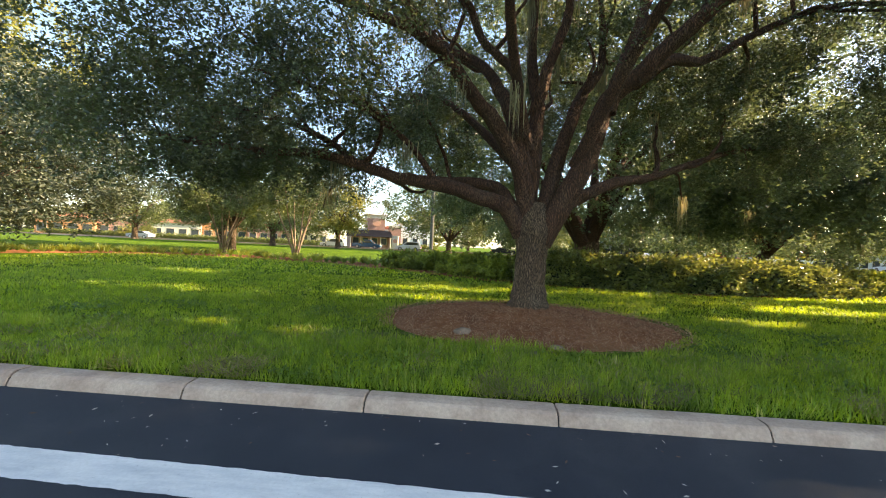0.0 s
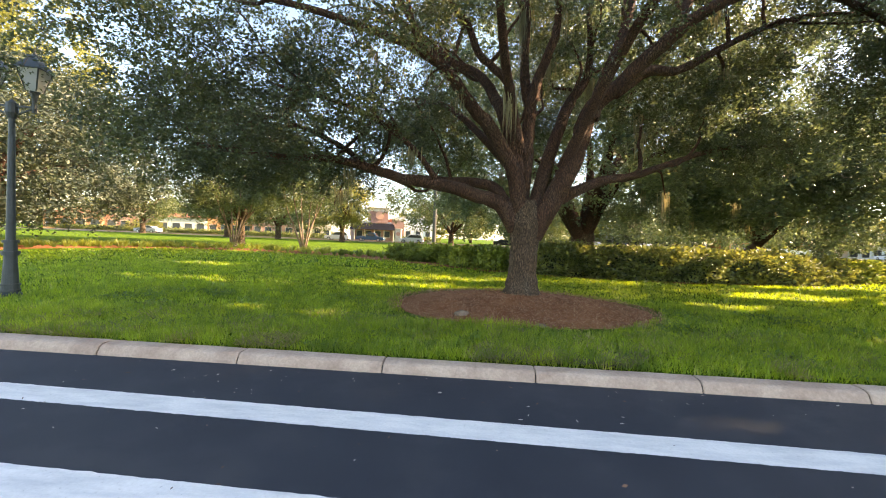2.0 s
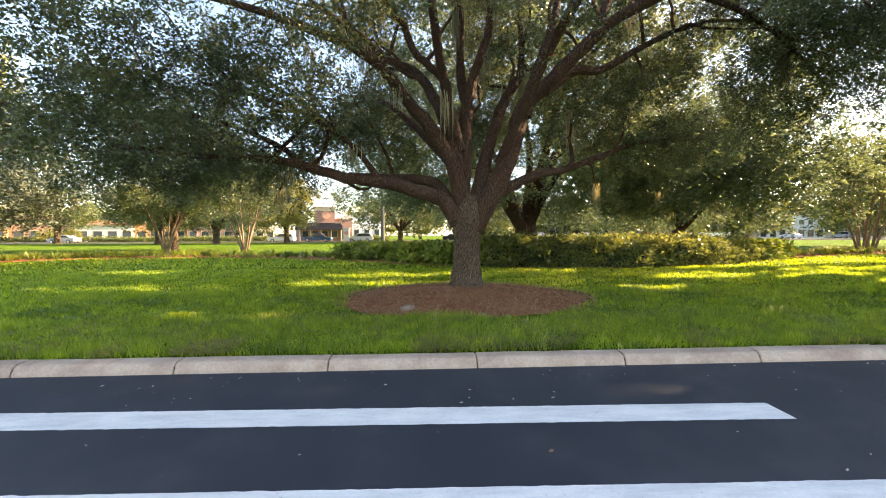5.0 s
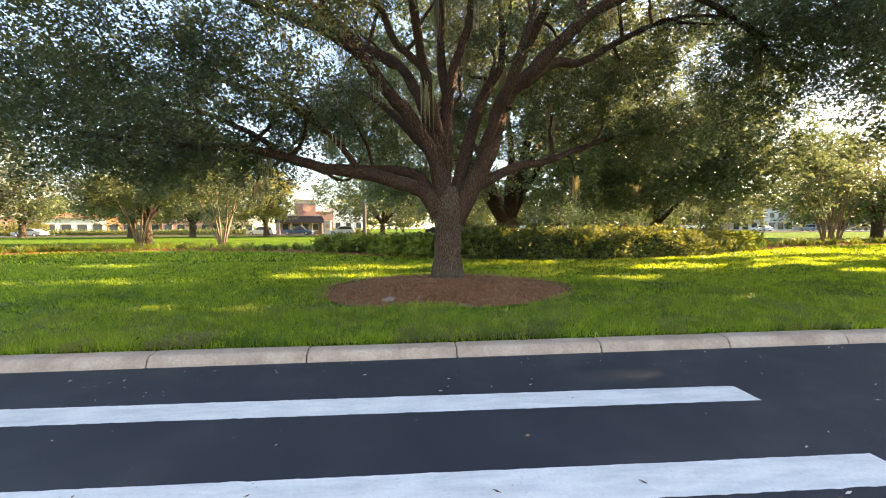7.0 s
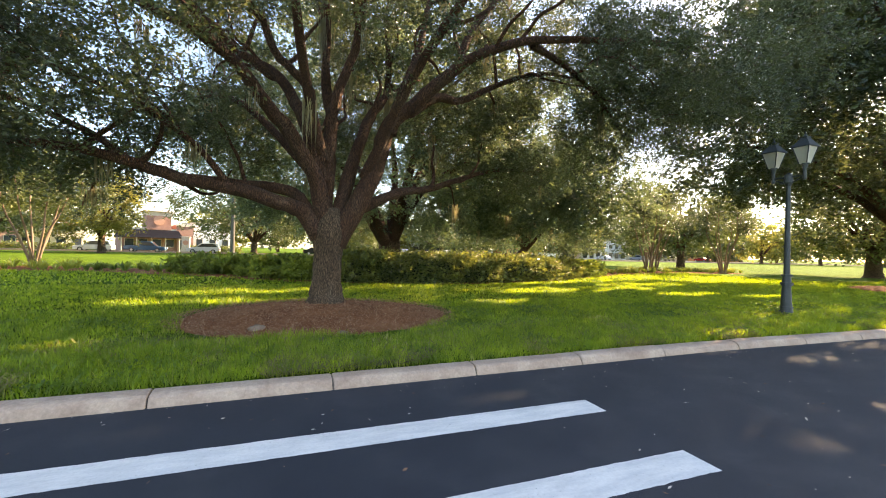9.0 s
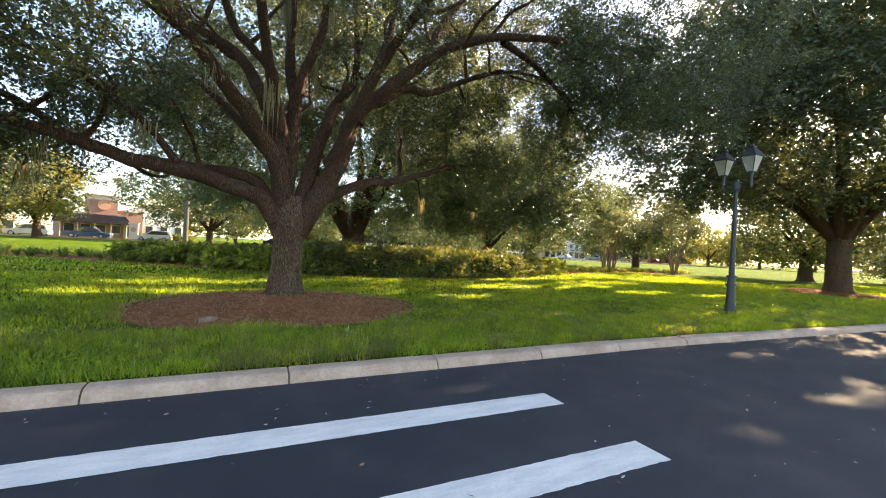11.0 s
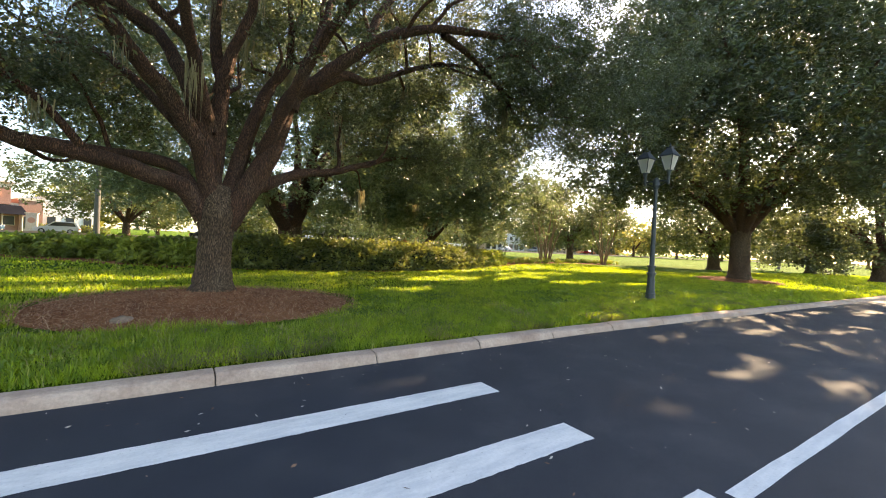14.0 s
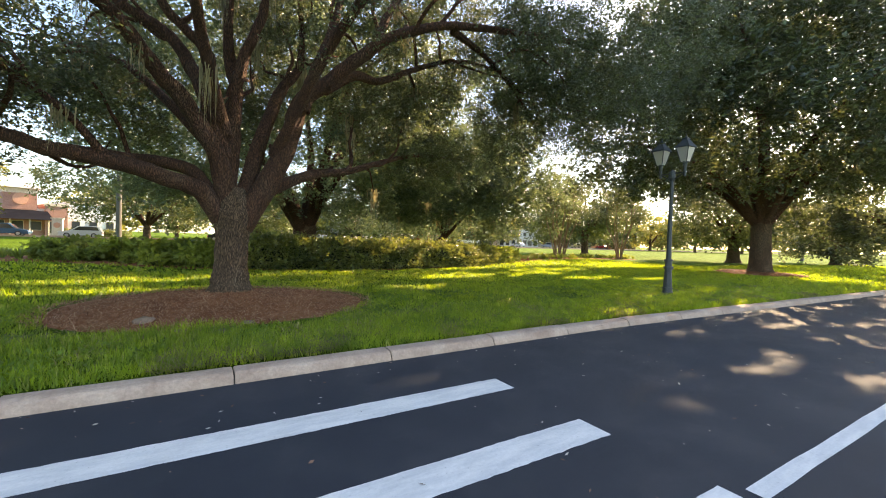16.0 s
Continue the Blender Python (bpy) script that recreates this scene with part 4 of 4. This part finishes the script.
        bmesh.ops.create_cone(bm, cap_ends=True, segments=4, radius1=0.27, radius2=0.085, depth=0.20, matrix=Matrix.Translation((c, 0, 4.24)) @ Matrix.Rotation(radians(45), 4, "Z"))
        bmesh.ops.create_cone(bm, cap_ends=True, segments=4, radius1=0.105, radius2=0.105, depth=0.035, matrix=Matrix.Translation((c, 0, 4.355)) @ Matrix.Rotation(radians(45), 4, "Z"))
        cyl(bm, c, 0, 4.37, 4.42, 0.05, 0.03, 8)
        cyl(bm, c, 0, 4.42, 4.50, 0.02, 0.006, 8)
        part("roof", bm, M_LAMP, lan)
    t.scale = (1.05, 1.05, 1.05)
    return t


street_lamp((-9.6, 2.32, lawn_z(-9.6, 2.32)), 15)
street_lamp((11.65, 1.55, lawn_z(11.65, 1.55)), 87)

# ---- tall pole ----
bm = cyl(bmesh.new(), 0, 0, 0, 11, 0.24, 0.16, 18)
M_CONC = plain("concrete_pole", (0.115, 0.105, 0.095), 0.9)
p = thing("utility_pole", (-5.5, 44, 0.4), "tall plain grey concrete pole in the lawn", "pole")
part("shaft", bm, M_CONC, p)
part("foot_collar", cyl(bmesh.new(), 0, 0, -0.05, 0.12, 0.32, 0.30, 18), M_CONC, p)
p = thing("utility_pole", (70, 14.5, 0.4), "slim dark pole in the lawn", "pole")
part("shaft", cyl(bmesh.new(), 0, 0, 0, 8, 0.17, 0.12, 14), M_CONC, p)

# ---- far street, kerbs and pavement ----
M_STREET = plain("street_asphalt", (0.11, 0.108, 0.105), 0.85)
far = thing("far_street", (0, 0, 0), "pale asphalt street beyond the park with concrete edges", "road", kind="structure")
bm = box(bmesh.new(), -400, 500, 70, 78, 0.40, 0.47)
part("carriageway", bm, M_STREET, far)
for y in (69.7, 78.0):
    part("far_kerb", box(bmesh.new(), -400, 500, y, y + 0.3, 0.40, 0.60), M_KERB, far)
part("pavement", box(bmesh.new(), -400, 500, 81, 82.6, 0.40, 0.49), M_KERB, far)
lot = part("parking_lot", box(bmesh.new(), 14, 200, 86, 97, 0.40, 0.475), M_STREET)
tagged(lot, "wide asphalt parking lot behind the street", "parking lot", kind="structure")


# ---- vehicles ----
M_TYRE = plain("tyre", (0.025, 0.025, 0.026), 0.9)
M_RIM = plain("rim", (0.45, 0.45, 0.46), 0.3, 0.9)
m, n, l, b = mat("car_glass", 0.06)
b.inputs["Base Color"].default_value = (0.03, 0.035, 0.04, 1)
M_CARGLASS = m
M_TAIL = plain("tail_light", (0.35, 0.02, 0.02), 0.3)
M_HEAD = plain("head_light", (0.75, 0.75, 0.72), 0.2)


def prism(outline, w, inset=0.0):
    bm = bmesh.new()
    a = [bm.verts.new((x, -w / 2, z)) for x, z in outline]
    b = [bm.verts.new((x, w / 2, z)) for x, z in outline]
    bm.faces.new(a)
    bm.faces.new(b[::-1])
    k = len(a)
    for i in range(k):
        bm.faces.new((a[i], b[i], b[(i + 1) % k], a[(i + 1) % k]))
    bmesh.ops.recalc_face_normals(bm, faces=bm.faces)
    bmesh.ops.bevel(bm, geom=list(bm.edges), offset=0.05, segments=2, affect="EDGES", profile=0.6)
    return bm


def car(at, rz, colour, label, kind="suv"):
    paint = M_PAINTS[colour]
    t = thing("pickup_truck" if kind == "pickup" else "car", at, label, "truck" if kind == "pickup" else "car", "cars beyond the park", rz=rz)
    ln = {"suv": 4.7, "sedan": 4.7, "pickup": 5.7}[kind]
    h = ln / 2
    part("body", prism([(-h, 0.35), (-h, 0.95), (-h + 0.25, 1.02), (h - 1.2, 1.0), (h - 0.15, 0.85), (h, 0.6), (h - 0.05, 0.3)], 1.85), paint, t)
    if kind == "suv":
        cab = [(-h + 0.1, 1.0), (-h + 0.4, 1.62), (-h + 0.9, 1.70), (0.3, 1.66), (1.15, 1.0)]
    elif kind == "sedan":
        cab = [(-h + 0.6, 1.0), (-h + 1.3, 1.42), (0.0, 1.45), (1.1, 1.0)]
    else:
        cab = [(-0.75, 1.0), (-0.6, 1.72), (0.75, 1.76), (1.55, 1.0)]
    part("cabin", prism(cab, 1.62), paint, t)
    cx = sum(x for x, _ in cab) / len(cab)
    win = [(cx + (x - cx) * 0.86, 1.06 + (z - 1.0) * 0.80) for x, z in cab]
    part("side_glass", prism(win, 1.66), M_CARGLASS, t, "dark side windows")
    part("front_glass", prism([(cab[-2][0] + 0.08, cab[-2][1] - 0.10), (cab[-1][0] - 0.06, 1.08), (cab[-1][0] + 0.03, 1.03), (cab[-2][0] + 0.2, cab[-2][1] - 0.08)], 1.45), M_CARGLASS, t)
    for sx in (-1, 1):
        for sy in (-1, 1):
            w = part("wheel", new_wheel(0.34, 0.24), M_TYRE, t)
            w.matrix_basis = pose(sx * ln * 0.31, sy * 0.82, 0.34, 90, 0, 0)
            r = part("rim", new_wheel(0.21, 0.26), M_RIM, w)
        part("head_light" if sx > 0 else "tail_light", box(bmesh.new(), sx * h - 0.06, sx * h + 0.02, -0.85, -0.5, 0.66, 0.82), M_HEAD if sx > 0 else M_TAIL, t)
        part("head_light" if sx > 0 else "tail_light", box(bmesh.new(), sx * h - 0.06, sx * h + 0.02, 0.5, 0.85, 0.66, 0.82), M_HEAD if sx > 0 else M_TAIL, t)
    return t


def new_wheel(r, w):
    return cyl(bmesh.new(), 0, 0, -w / 2, w / 2, r, r, 16)


M_PAINTS = {k: plain("paint_" + k, c, 0.25, 0.1, 0.04) for k, c in dict(white=(0.78, 0.78, 0.77), silver=(0.42, 0.43, 0.45), black=(0.02, 0.022, 0.026), blue=(0.035, 0.09, 0.16), red=(0.38, 0.03, 0.03)).items()}
ZS = 0.47
car((-27, 72, ZS), 180, "white", "white car on the far street", "suv")
car((-21.5, 76, ZS), 0, "blue", "dark blue pickup on the far street", "pickup")
car((-12.5, 72, ZS), 180, "white", "white car on the far street", "suv")
car((-66, 72, ZS), 180, "silver", "silver car on the far street", "sedan")
car((5.5, 73, ZS), 0, "black", "black car on the far street", "sedan")
for k, (x, col, kind) in enumerate([(22, "white", "sedan"), (27, "silver", "suv"), (33, "black", "suv"), (38, "white", "suv"), (61, "white", "suv"), (68, "silver", "sedan"), (76, "black", "suv"), (90, "white", "sedan"), (104, "silver", "suv"), (118, "white", "suv"), (133, "red", "sedan")]):
    car((x, 90 + (k % 3) * 0.4, ZS), 90, col, f"parked {col} car in the far lot", kind)

M_WHITE = plain("white_panel", (0.74, 0.75, 0.76), 0.5)
p = thing("utility_box", (46.9, 60, 0.42), "long white metal utility box beyond the hedge", "utility box")
part("body", box(bmesh.new(), -2.7, 2.7, -1, 1, 0, 1.55, 0.05), M_WHITE, p)
for k in range(4):
    part("door_panel", box(bmesh.new(), -2.6 + k * 1.32, -1.36 + k * 1.32, -1.03, -1.0, 0.1, 1.45, 0.01), M_WHITE, p)

# ---- buildings across the street ----
M_BRICK = surface("brick", [(0.3, (0.34, 0.18, 0.135)), (0.7, (0.45, 0.26, 0.20))], 0.8, 9, 0.9)
M_STUCCO = surface("cream_stucco", [(0.3, (0.62, 0.55, 0.44)), (0.7, (0.72, 0.66, 0.55))], 0.7, 12, 0.9)
M_TAN = surface("tan_stucco", [(0.3, (0.50, 0.24, 0.11)), (0.7, (0.62, 0.33, 0.17))], 0.5, 12, 0.9)
M_ROOF = surface("dark_roof", [(0.3, (0.055, 0.055, 0.065)), (0.7, (0.09, 0.088, 0.095))], 0.8, 14, 1.0, spec=0.05)
M_TILE = surface("tile_roof", [(0.3, (0.24, 0.10, 0.065)), (0.7, (0.34, 0.17, 0.11))], 0.8, 10, 1.0, spec=0.05)
M_GREYROOF = plain("grey_roof", (0.42, 0.39, 0.36), 0.8)
M_AWNING = surface("awning_cloth", [(0.3, (0.010, 0.011, 0.016)), (0.7, (0.018, 0.019, 0.026))], 0.8, 14, 1.0, spec=0.05)
M_WIN = plain("window_glass", (0.05, 0.06, 0.07), 0.1)
M_SIGN = plain("sign_disc", (0.55, 0.30, 0.20), 0.6)


def turn_about(ob, px, py, deg):
    ob.matrix_basis = pose(px, py, 0, 0, 0, deg) @ pose(-px, -py, 0) @ ob.matrix_basis


def hip(x0, x1, y0, y1, z, rise, over=0.6, top=0.3):
    bm = bmesh.new()
    a = [bm.verts.new(p) for p in ((x0 - over, y0 - over, z), (x1 + over, y0 - over, z), (x1 + over, y1 + over, z), (x0 - over, y1 + over, z))]
    cx, cy, hx = (x0 + x1) / 2, (y0 + y1) / 2, max(0.05, (x1 - x0) / 2 * top)
    hy = max(0.05, (y1 - y0) / 2 * 0.05)
    c = [bm.verts.new(p) for p in ((cx - hx, cy - hy, z + rise), (cx + hx, cy - hy, z + rise), (cx + hx, cy + hy, z + rise), (cx - hx, cy + hy, z + rise))]
    bm.faces.new(a[::-1])
    bm.faces.new(c)
    for i in range(4):
        bm.faces.new((a[i], a[(i + 1) % 4], c[(i + 1) % 4], c[i]))
    return bm


def block(parent, name, x0, x1, y0, y1, z0, z1, material, windows=0, wz=(0.9, 2.4), wf=0.6, label=""):
    w = part(name, box(bmesh.new(), x0, x1, y0, y1, z0, z1), material, parent, label)
    part("cornice", box(bmesh.new(), x0 - 0.15, x1 + 0.15, y0 - 0.15, y0 + 0.3, z1 - 0.35, z1 + 0.12), M_STUCCO, parent)
    for k in range(windows):
        st = (x1 - x0) / windows
        a, b = x0 + st * (k + 0.5 - wf / 2), x0 + st * (k + 0.5 + wf / 2)
        f = part("window", box(bmesh.new(), a - 0.08, b + 0.08, y0 - 0.06, y0 - 0.005, z0 + wz[0] - 0.08, z0 + wz[1] + 0.08), M_STUCCO, parent)
        part("pane", box(bmesh.new(), a, b, y0 - 0.08, y0 - 0.063, z0 + wz[0], z0 + wz[1]), M_WIN, f)
    return w


h = thing("restaurant", (0, 0, 0.45), "red brick restaurant with a hipped tower and dark awning", "building")
block(h, "wall", -29.5, -20.9, 90, 102, 0, 4.4, M_BRICK, 4, (0.9, 2.3))
block(h, "tower", -25.9, -21.9, 89.4, 95, 4.2, 7.6, M_BRICK)
part("tower_band", box(bmesh.new(), -25.95, -21.85, 89.33, 95.05, 6.9, 7.7), M_STUCCO, h, "cream rendered band")
part("tower_roof", hip(-25.9, -21.9, 89.4, 95, 7.72, 1.3, 0.8, 0.1), M_GREYROOF, h)
bm = bmesh.new()
bmesh.ops.create_cone(bm, cap_ends=True, segments=28, radius1=0.95, radius2=0.95, depth=0.15, matrix=Matrix.Translation((-23.9, 89.3, 6.0)) @ Matrix.Rotation(radians(90), 4, "X"))
part("round_sign", bm, M_SIGN, h, "plain round sign")
part("awning", hip(-30.4, -20.4, 87.6, 91.4, 2.6, 1.5, 0.25, 0.95), M_AWNING, h, "dark sloping awning")
for k in range(5):
    part("awning_post", cyl(bmesh.new(), -29.8 + k * 2.25, 87.8, -0.1, 2.8, 0.09, 0.09, 8), M_STUCCO, h)
block(h, "wing", -20.9, -18.0, 89.6, 102, 0, 5.4, M_BRICK, 1, (0.3, 2.4))
block(h, "white_wing", -18.0, -10.6, 90.3, 103, 0, 6.1, M_WHITE, 3, (0.8, 2.6), 0.45, "white sunlit rendered wing")

turn_about(h, -22, 92, 22)
h = thing("shop_row", (0, 0, 0.45), "long low tan shop row with red tile roofs", "building")
for k in range(6):
    x0 = -112 + k * 11.5
    block(h, "wall", x0, x0 + 11.4, 104 + (k % 2) * 1.5, 116, 0, 4.0 + (k % 2) * 1.2, (M_TAN, M_BRICK, M_STUCCO)[k % 3], 4, (0.5, 2.6))
    part("roof", hip(x0, x0 + 11.4, 104 + (k % 2) * 1.5, 116, 4.15 + (k % 2) * 1.2, 1.4), M_TILE, h)
turn_about(h, -75, 108, 30)
for j, x0 in enumerate((16, 40, 66, 96, 130, 165)):
    h = thing("shop_building", (0, 0, 0.45), "pale two-storey building behind street trees", "building")
    block(h, "wall", x0, x0 + 20, 104 + j, 118 + j, 0, 6.8 + (j % 3) * 0.8, (M_WHITE, M_STUCCO, M_TAN)[j % 3], 7, (0.4, 2.4))
    for k in range(7):
        a = x0 + 20 / 7 * (k + 0.25)
        part("upper_window", box(bmesh.new(), a, a + 1.3, 103.93 + j, 103.99 + j, 3.9, 5.3), M_WIN, h)
    part("roof", hip(x0, x0 + 20, 104 + j, 118 + j, 6.95 + (j % 3) * 0.8, 1.5), M_ROOF, h)

# clipped shrubs along the far street
M_SHRUB = M_LEAF_HEDGE
rng = np.random.default_rng(5)
for x0, x1 in ((-100, -34), (-18, -8), (8, 60)):
    g, t = Geo(), thing("street_hedge", (0, 0, 0.45), "low clipped hedge along the far pavement", "hedge", "street hedges")
    nn = int((x1 - x0) * 90)
    p = np.stack([x0 + (x1 - x0) * rng.random(nn), 84 + rng.normal(0, 0.4, nn), 0.1 + 0.95 * rng.random(nn)], 1)
    leaves(g, p, 2, 0.12, 0.38, rng, 1, 0, 1, 1)
    part("foliage", g, M_SHRUB, t)["kind"] = "stuff"

for x0 in (-79.5, -74.3):
    t = thing("shrub", (x0, 83.5, 0.45), "rounded yellow-green shrub behind the far street", "shrub", "yellow shrubs")
    g, tw = Geo(), Geo()
    q = crown_points(60, (0, 0, 1.5), (1.7, 1.5, 1.4), lambda px, py: 0.3, rng, 0.5, -0.5, 0.5, x0)
    for k in range(5):
        tube(tw, [(0.1 * k - 0.2, 0, -0.05), (0.3 * k - 0.6, 0.1 * k, 0.8), (0.5 * k - 1.0, 0.2 * k - 0.4, 1.8)], [0.06, 0.045, 0.02], 5)
    part("stems", tw, M_TWIG, t)
    leaves(g, q, 40, 0.28, 0.24, rng)
    part("foliage", g, M_LEAF_YELLOW_LIT, t)["kind"] = "stuff"

# ---- grass and litter ----
def grass(seed=77):
    rng = np.random.default_rng(seed)
    g = Geo()
    for x0, x1, d0, d1, per, hgt, wid in ((-15, -8, 0.27, 2.0, 620, 0.105, 0.010), (-19, -9.5, 2.0, 5.0, 330, 0.078, 0.013), (-27, -14, 5.0, 10.5, 130, 0.062, 0.022), (16, 26, 0.27, 2.0, 420, 0.10, 0.013), (20, 26, 2.0, 5.0, 220, 0.075, 0.018), (-8, 16, 0.27, 2.0, 1950, 0.105, 0.0060), (-9.5, 20, 2.0, 5.0, 820, 0.078, 0.0085), (-14, 26, 5.0, 10.5, 360, 0.062, 0.013), (-20, 30, 10.5, 20, 60, 0.07, 0.030), (26, 62, 0.3, 10.5, 60, 0.08, 0.034)):
        n = int((x1 - x0) * (d1 - d0) * per)
        x, d = x0 + (x1 - x0) * rng.random(n), d0 + (d1 - d0) * rng.random(n)
        y = d + np.array([kerb_y(a) for a in x])
        edge = 1 + 0.07 * np.sin(np.arctan2(y - 3.75, x - 0.25) * 5 + 1)
        keep = ((x - 0.25) / 2.75) ** 2 + ((y - 3.75) / 2.05) ** 2 > edge ** 2 * (0.93 + 0.08 * rng.random(n))
        keep &= ((x - 27.2) / 2.5) ** 2 + ((y - 4.6) / 2.1) ** 2 > 1
        if d1 > 9:
            near = np.min((x[:, None] - BED[None, ::2, 0]) ** 2 + (y[:, None] - BED[None, ::2, 1]) ** 2, 1)
            keep &= near > 1.25 ** 2
        x, y = x[keep], y[keep]
        n = len(x)
        z = np.interp(y - np.array([kerb_y(a) for a in x]), [a for a, _ in LAWN], [b for _, b in LAWN]) + 0.01
        for cx, cy, r, h in MOUNDS:
            q = np.clip(1 - ((x - cx) ** 2 + (y - cy) ** 2) / r ** 2, 0, 1)
            z += h * q ** 1.3
        clump = np.sin(x * 1.9 + 1.3 * np.sin(y * 2.1)) * np.sin(y * 2.6 + x * 0.7)
        hh = hgt * (0.55 + 0.8 * rng.random(n)) * (1 + 0.28 * clump)
        th = rng.random(n) * 6.28
        out = np.stack([np.cos(th), np.sin(th), np.zeros(n)], 1)
        side = np.stack([-np.sin(th), np.cos(th), np.zeros(n)], 1) * (wid * (0.7 + 0.6 * rng.random(n)))[:, None]
        p = np.stack([x, y, z - 0.015], 1)
        lean_ = out * (hh * (0.25 + 0.7 * rng.random(n)))[:, None]
        up = np.zeros((n, 3))
        up[:, 2] = hh
        tip = p + lean_ + up
        g.add(np.stack([p - side, p + side, tip + side * 0.25, tip - side * 0.25], 1), np.arange(n * 4).reshape(-1, 4))
    return tagged(part("grass", g, M_GRASS), "short green lawn grass growing to the kerb", "grass", kind="stuff")


grass()
rng = np.random.default_rng(19)
g = Geo()
n = 420
x, y = -6 + 22 * rng.random(n), -0.05 - 3.6 * rng.random(n) ** 1.7
th = rng.random(n) * 6.28
ln = 0.010 + 0.022 * rng.random(n) ** 2
d = np.stack([np.cos(th), np.sin(th), rng.normal(0, 0.15, n)], 1) * ln[:, None]
s = np.stack([-np.sin(th), np.cos(th), rng.normal(0, 0.3, n)], 1) * (ln * 0.33)[:, None]
p = np.stack([x, y, np.full(n, 0.012)], 1)
g.add(np.stack([p - d, p + s, p + d, p - s], 1), np.arange(n * 4).reshape(-1, 4))
m, nn_, l, b = mat("dry_leaf", 0.7)
l.new(ramp(nn_, l, nn_.new("ShaderNodeNewGeometry").outputs["Random Per Island"], [(0, (0.05, 0.03, 0.02)), (0.35, (0.22, 0.12, 0.07)), (0.6, (0.50, 0.44, 0.36)), (1, (0.62, 0.58, 0.50))]), b.inputs["Base Color"])
tagged(part("leaf_litter", g, m), "scattered dry fallen leaves on the asphalt", "leaves", kind="stuff")


def low_growth(name, count, x0, x1, d0, d1, ln, width, rise, material, label, seed):
    """Short broad leaves lying over the turf in loose clumps."""
    rng = np.random.default_rng(seed)
    x, d = x0 + (x1 - x0) * rng.random(count * 3), d0 + (d1 - d0) * rng.random(count * 3)
    pick = np.array([noise.noise(Vector((a * 1.3, b * 1.3, seed))) for a, b in zip(x, d)]) > 0.05
    y = d + np.array([kerb_y(a) for a in x])
    pick &= ((x - 0.25) / 2.8) ** 2 + ((y - 3.75) / 2.1) ** 2 > 1
    x, y = x[pick][:count], y[pick][:count]
    n = len(x)
    z = np.array([lawn_z(a, b) for a, b in zip(x, y)])
    th = rng.random(n) * 6.28
    out = np.stack([np.cos(th), np.sin(th), rng.random(n) * rise], 1) * (ln * (0.6 + 0.8 * rng.random(n)))[:, None]
    side = np.stack([-np.sin(th), np.cos(th), rng.normal(0, 0.3, n)], 1) * (width * (0.7 + 0.6 * rng.random(n)))[:, None]
    p = np.stack([x, y, z + 0.01 + 0.05 * rng.random(n) * min(1, rise)], 1)
    g = Geo()
    g.add(np.stack([p, p + out * 0.55 + side, p + out, p + out * 0.55 - side], 1), np.arange(n * 4).reshape(-1, 4))
    return tagged(part(name, g, material), label, "grass", kind="stuff")


M_WEED = leaf_mat("weed_leaf", (0.035, 0.085, 0.012), (0.12, 0.20, 0.03), (0.45, 0.6, 0.05), 0.35, 0.45)
M_THATCH = leaf_mat("dry_thatch", (0.15, 0.125, 0.05), (0.36, 0.32, 0.14), (0.42, 0.38, 0.14), 0.3, 0.8)
low_growth("weed_cover", 16000, -8, 18, 0.35, 4.0, 0.055, 0.020, 1.0, M_WEED, "broad-leaved green weeds among the grass", 61)
low_growth("dry_grass", 15000, -8, 18, 0.26, 0.75, 0.11, 0.005, 0.7, M_THATCH, "dry straw-coloured grass along the kerb", 62)
low_growth("dry_grass", 9000, -8, 18, 0.60, 2.2, 0.11, 0.005, 0.9, M_THATCH, "dry straw-coloured grass patches in the lawn", 63)

# ---- sign pillar across the street ----
p = thing("sign_pillar", (-16.6, 80.2, 0.45), "cream rendered pillar with a plain dark round plate", "sign")
part("plinth", box(bmesh.new(), -0.85, 0.85, -0.5, 0.5, 0, 0.45, 0.03), M_STUCCO, p)
part("pillar", box(bmesh.new(), -0.62, 0.62, -0.36, 0.36, 0.45, 2.7, 0.03), M_STUCCO, p)
part("cap", box(bmesh.new(), -0.75, 0.75, -0.48, 0.48, 2.7, 2.88, 0.03), M_STUCCO, p)
bm = bmesh.new()
bmesh.ops.create_cone(bm, cap_ends=True, segments=24, radius1=0.42, radius2=0.42, depth=0.06, matrix=Matrix.Translation((0, -0.38, 1.75)) @ Matrix.Rotation(radians(90), 4, "X"))
part("plate", bm, M_SIGN, p)
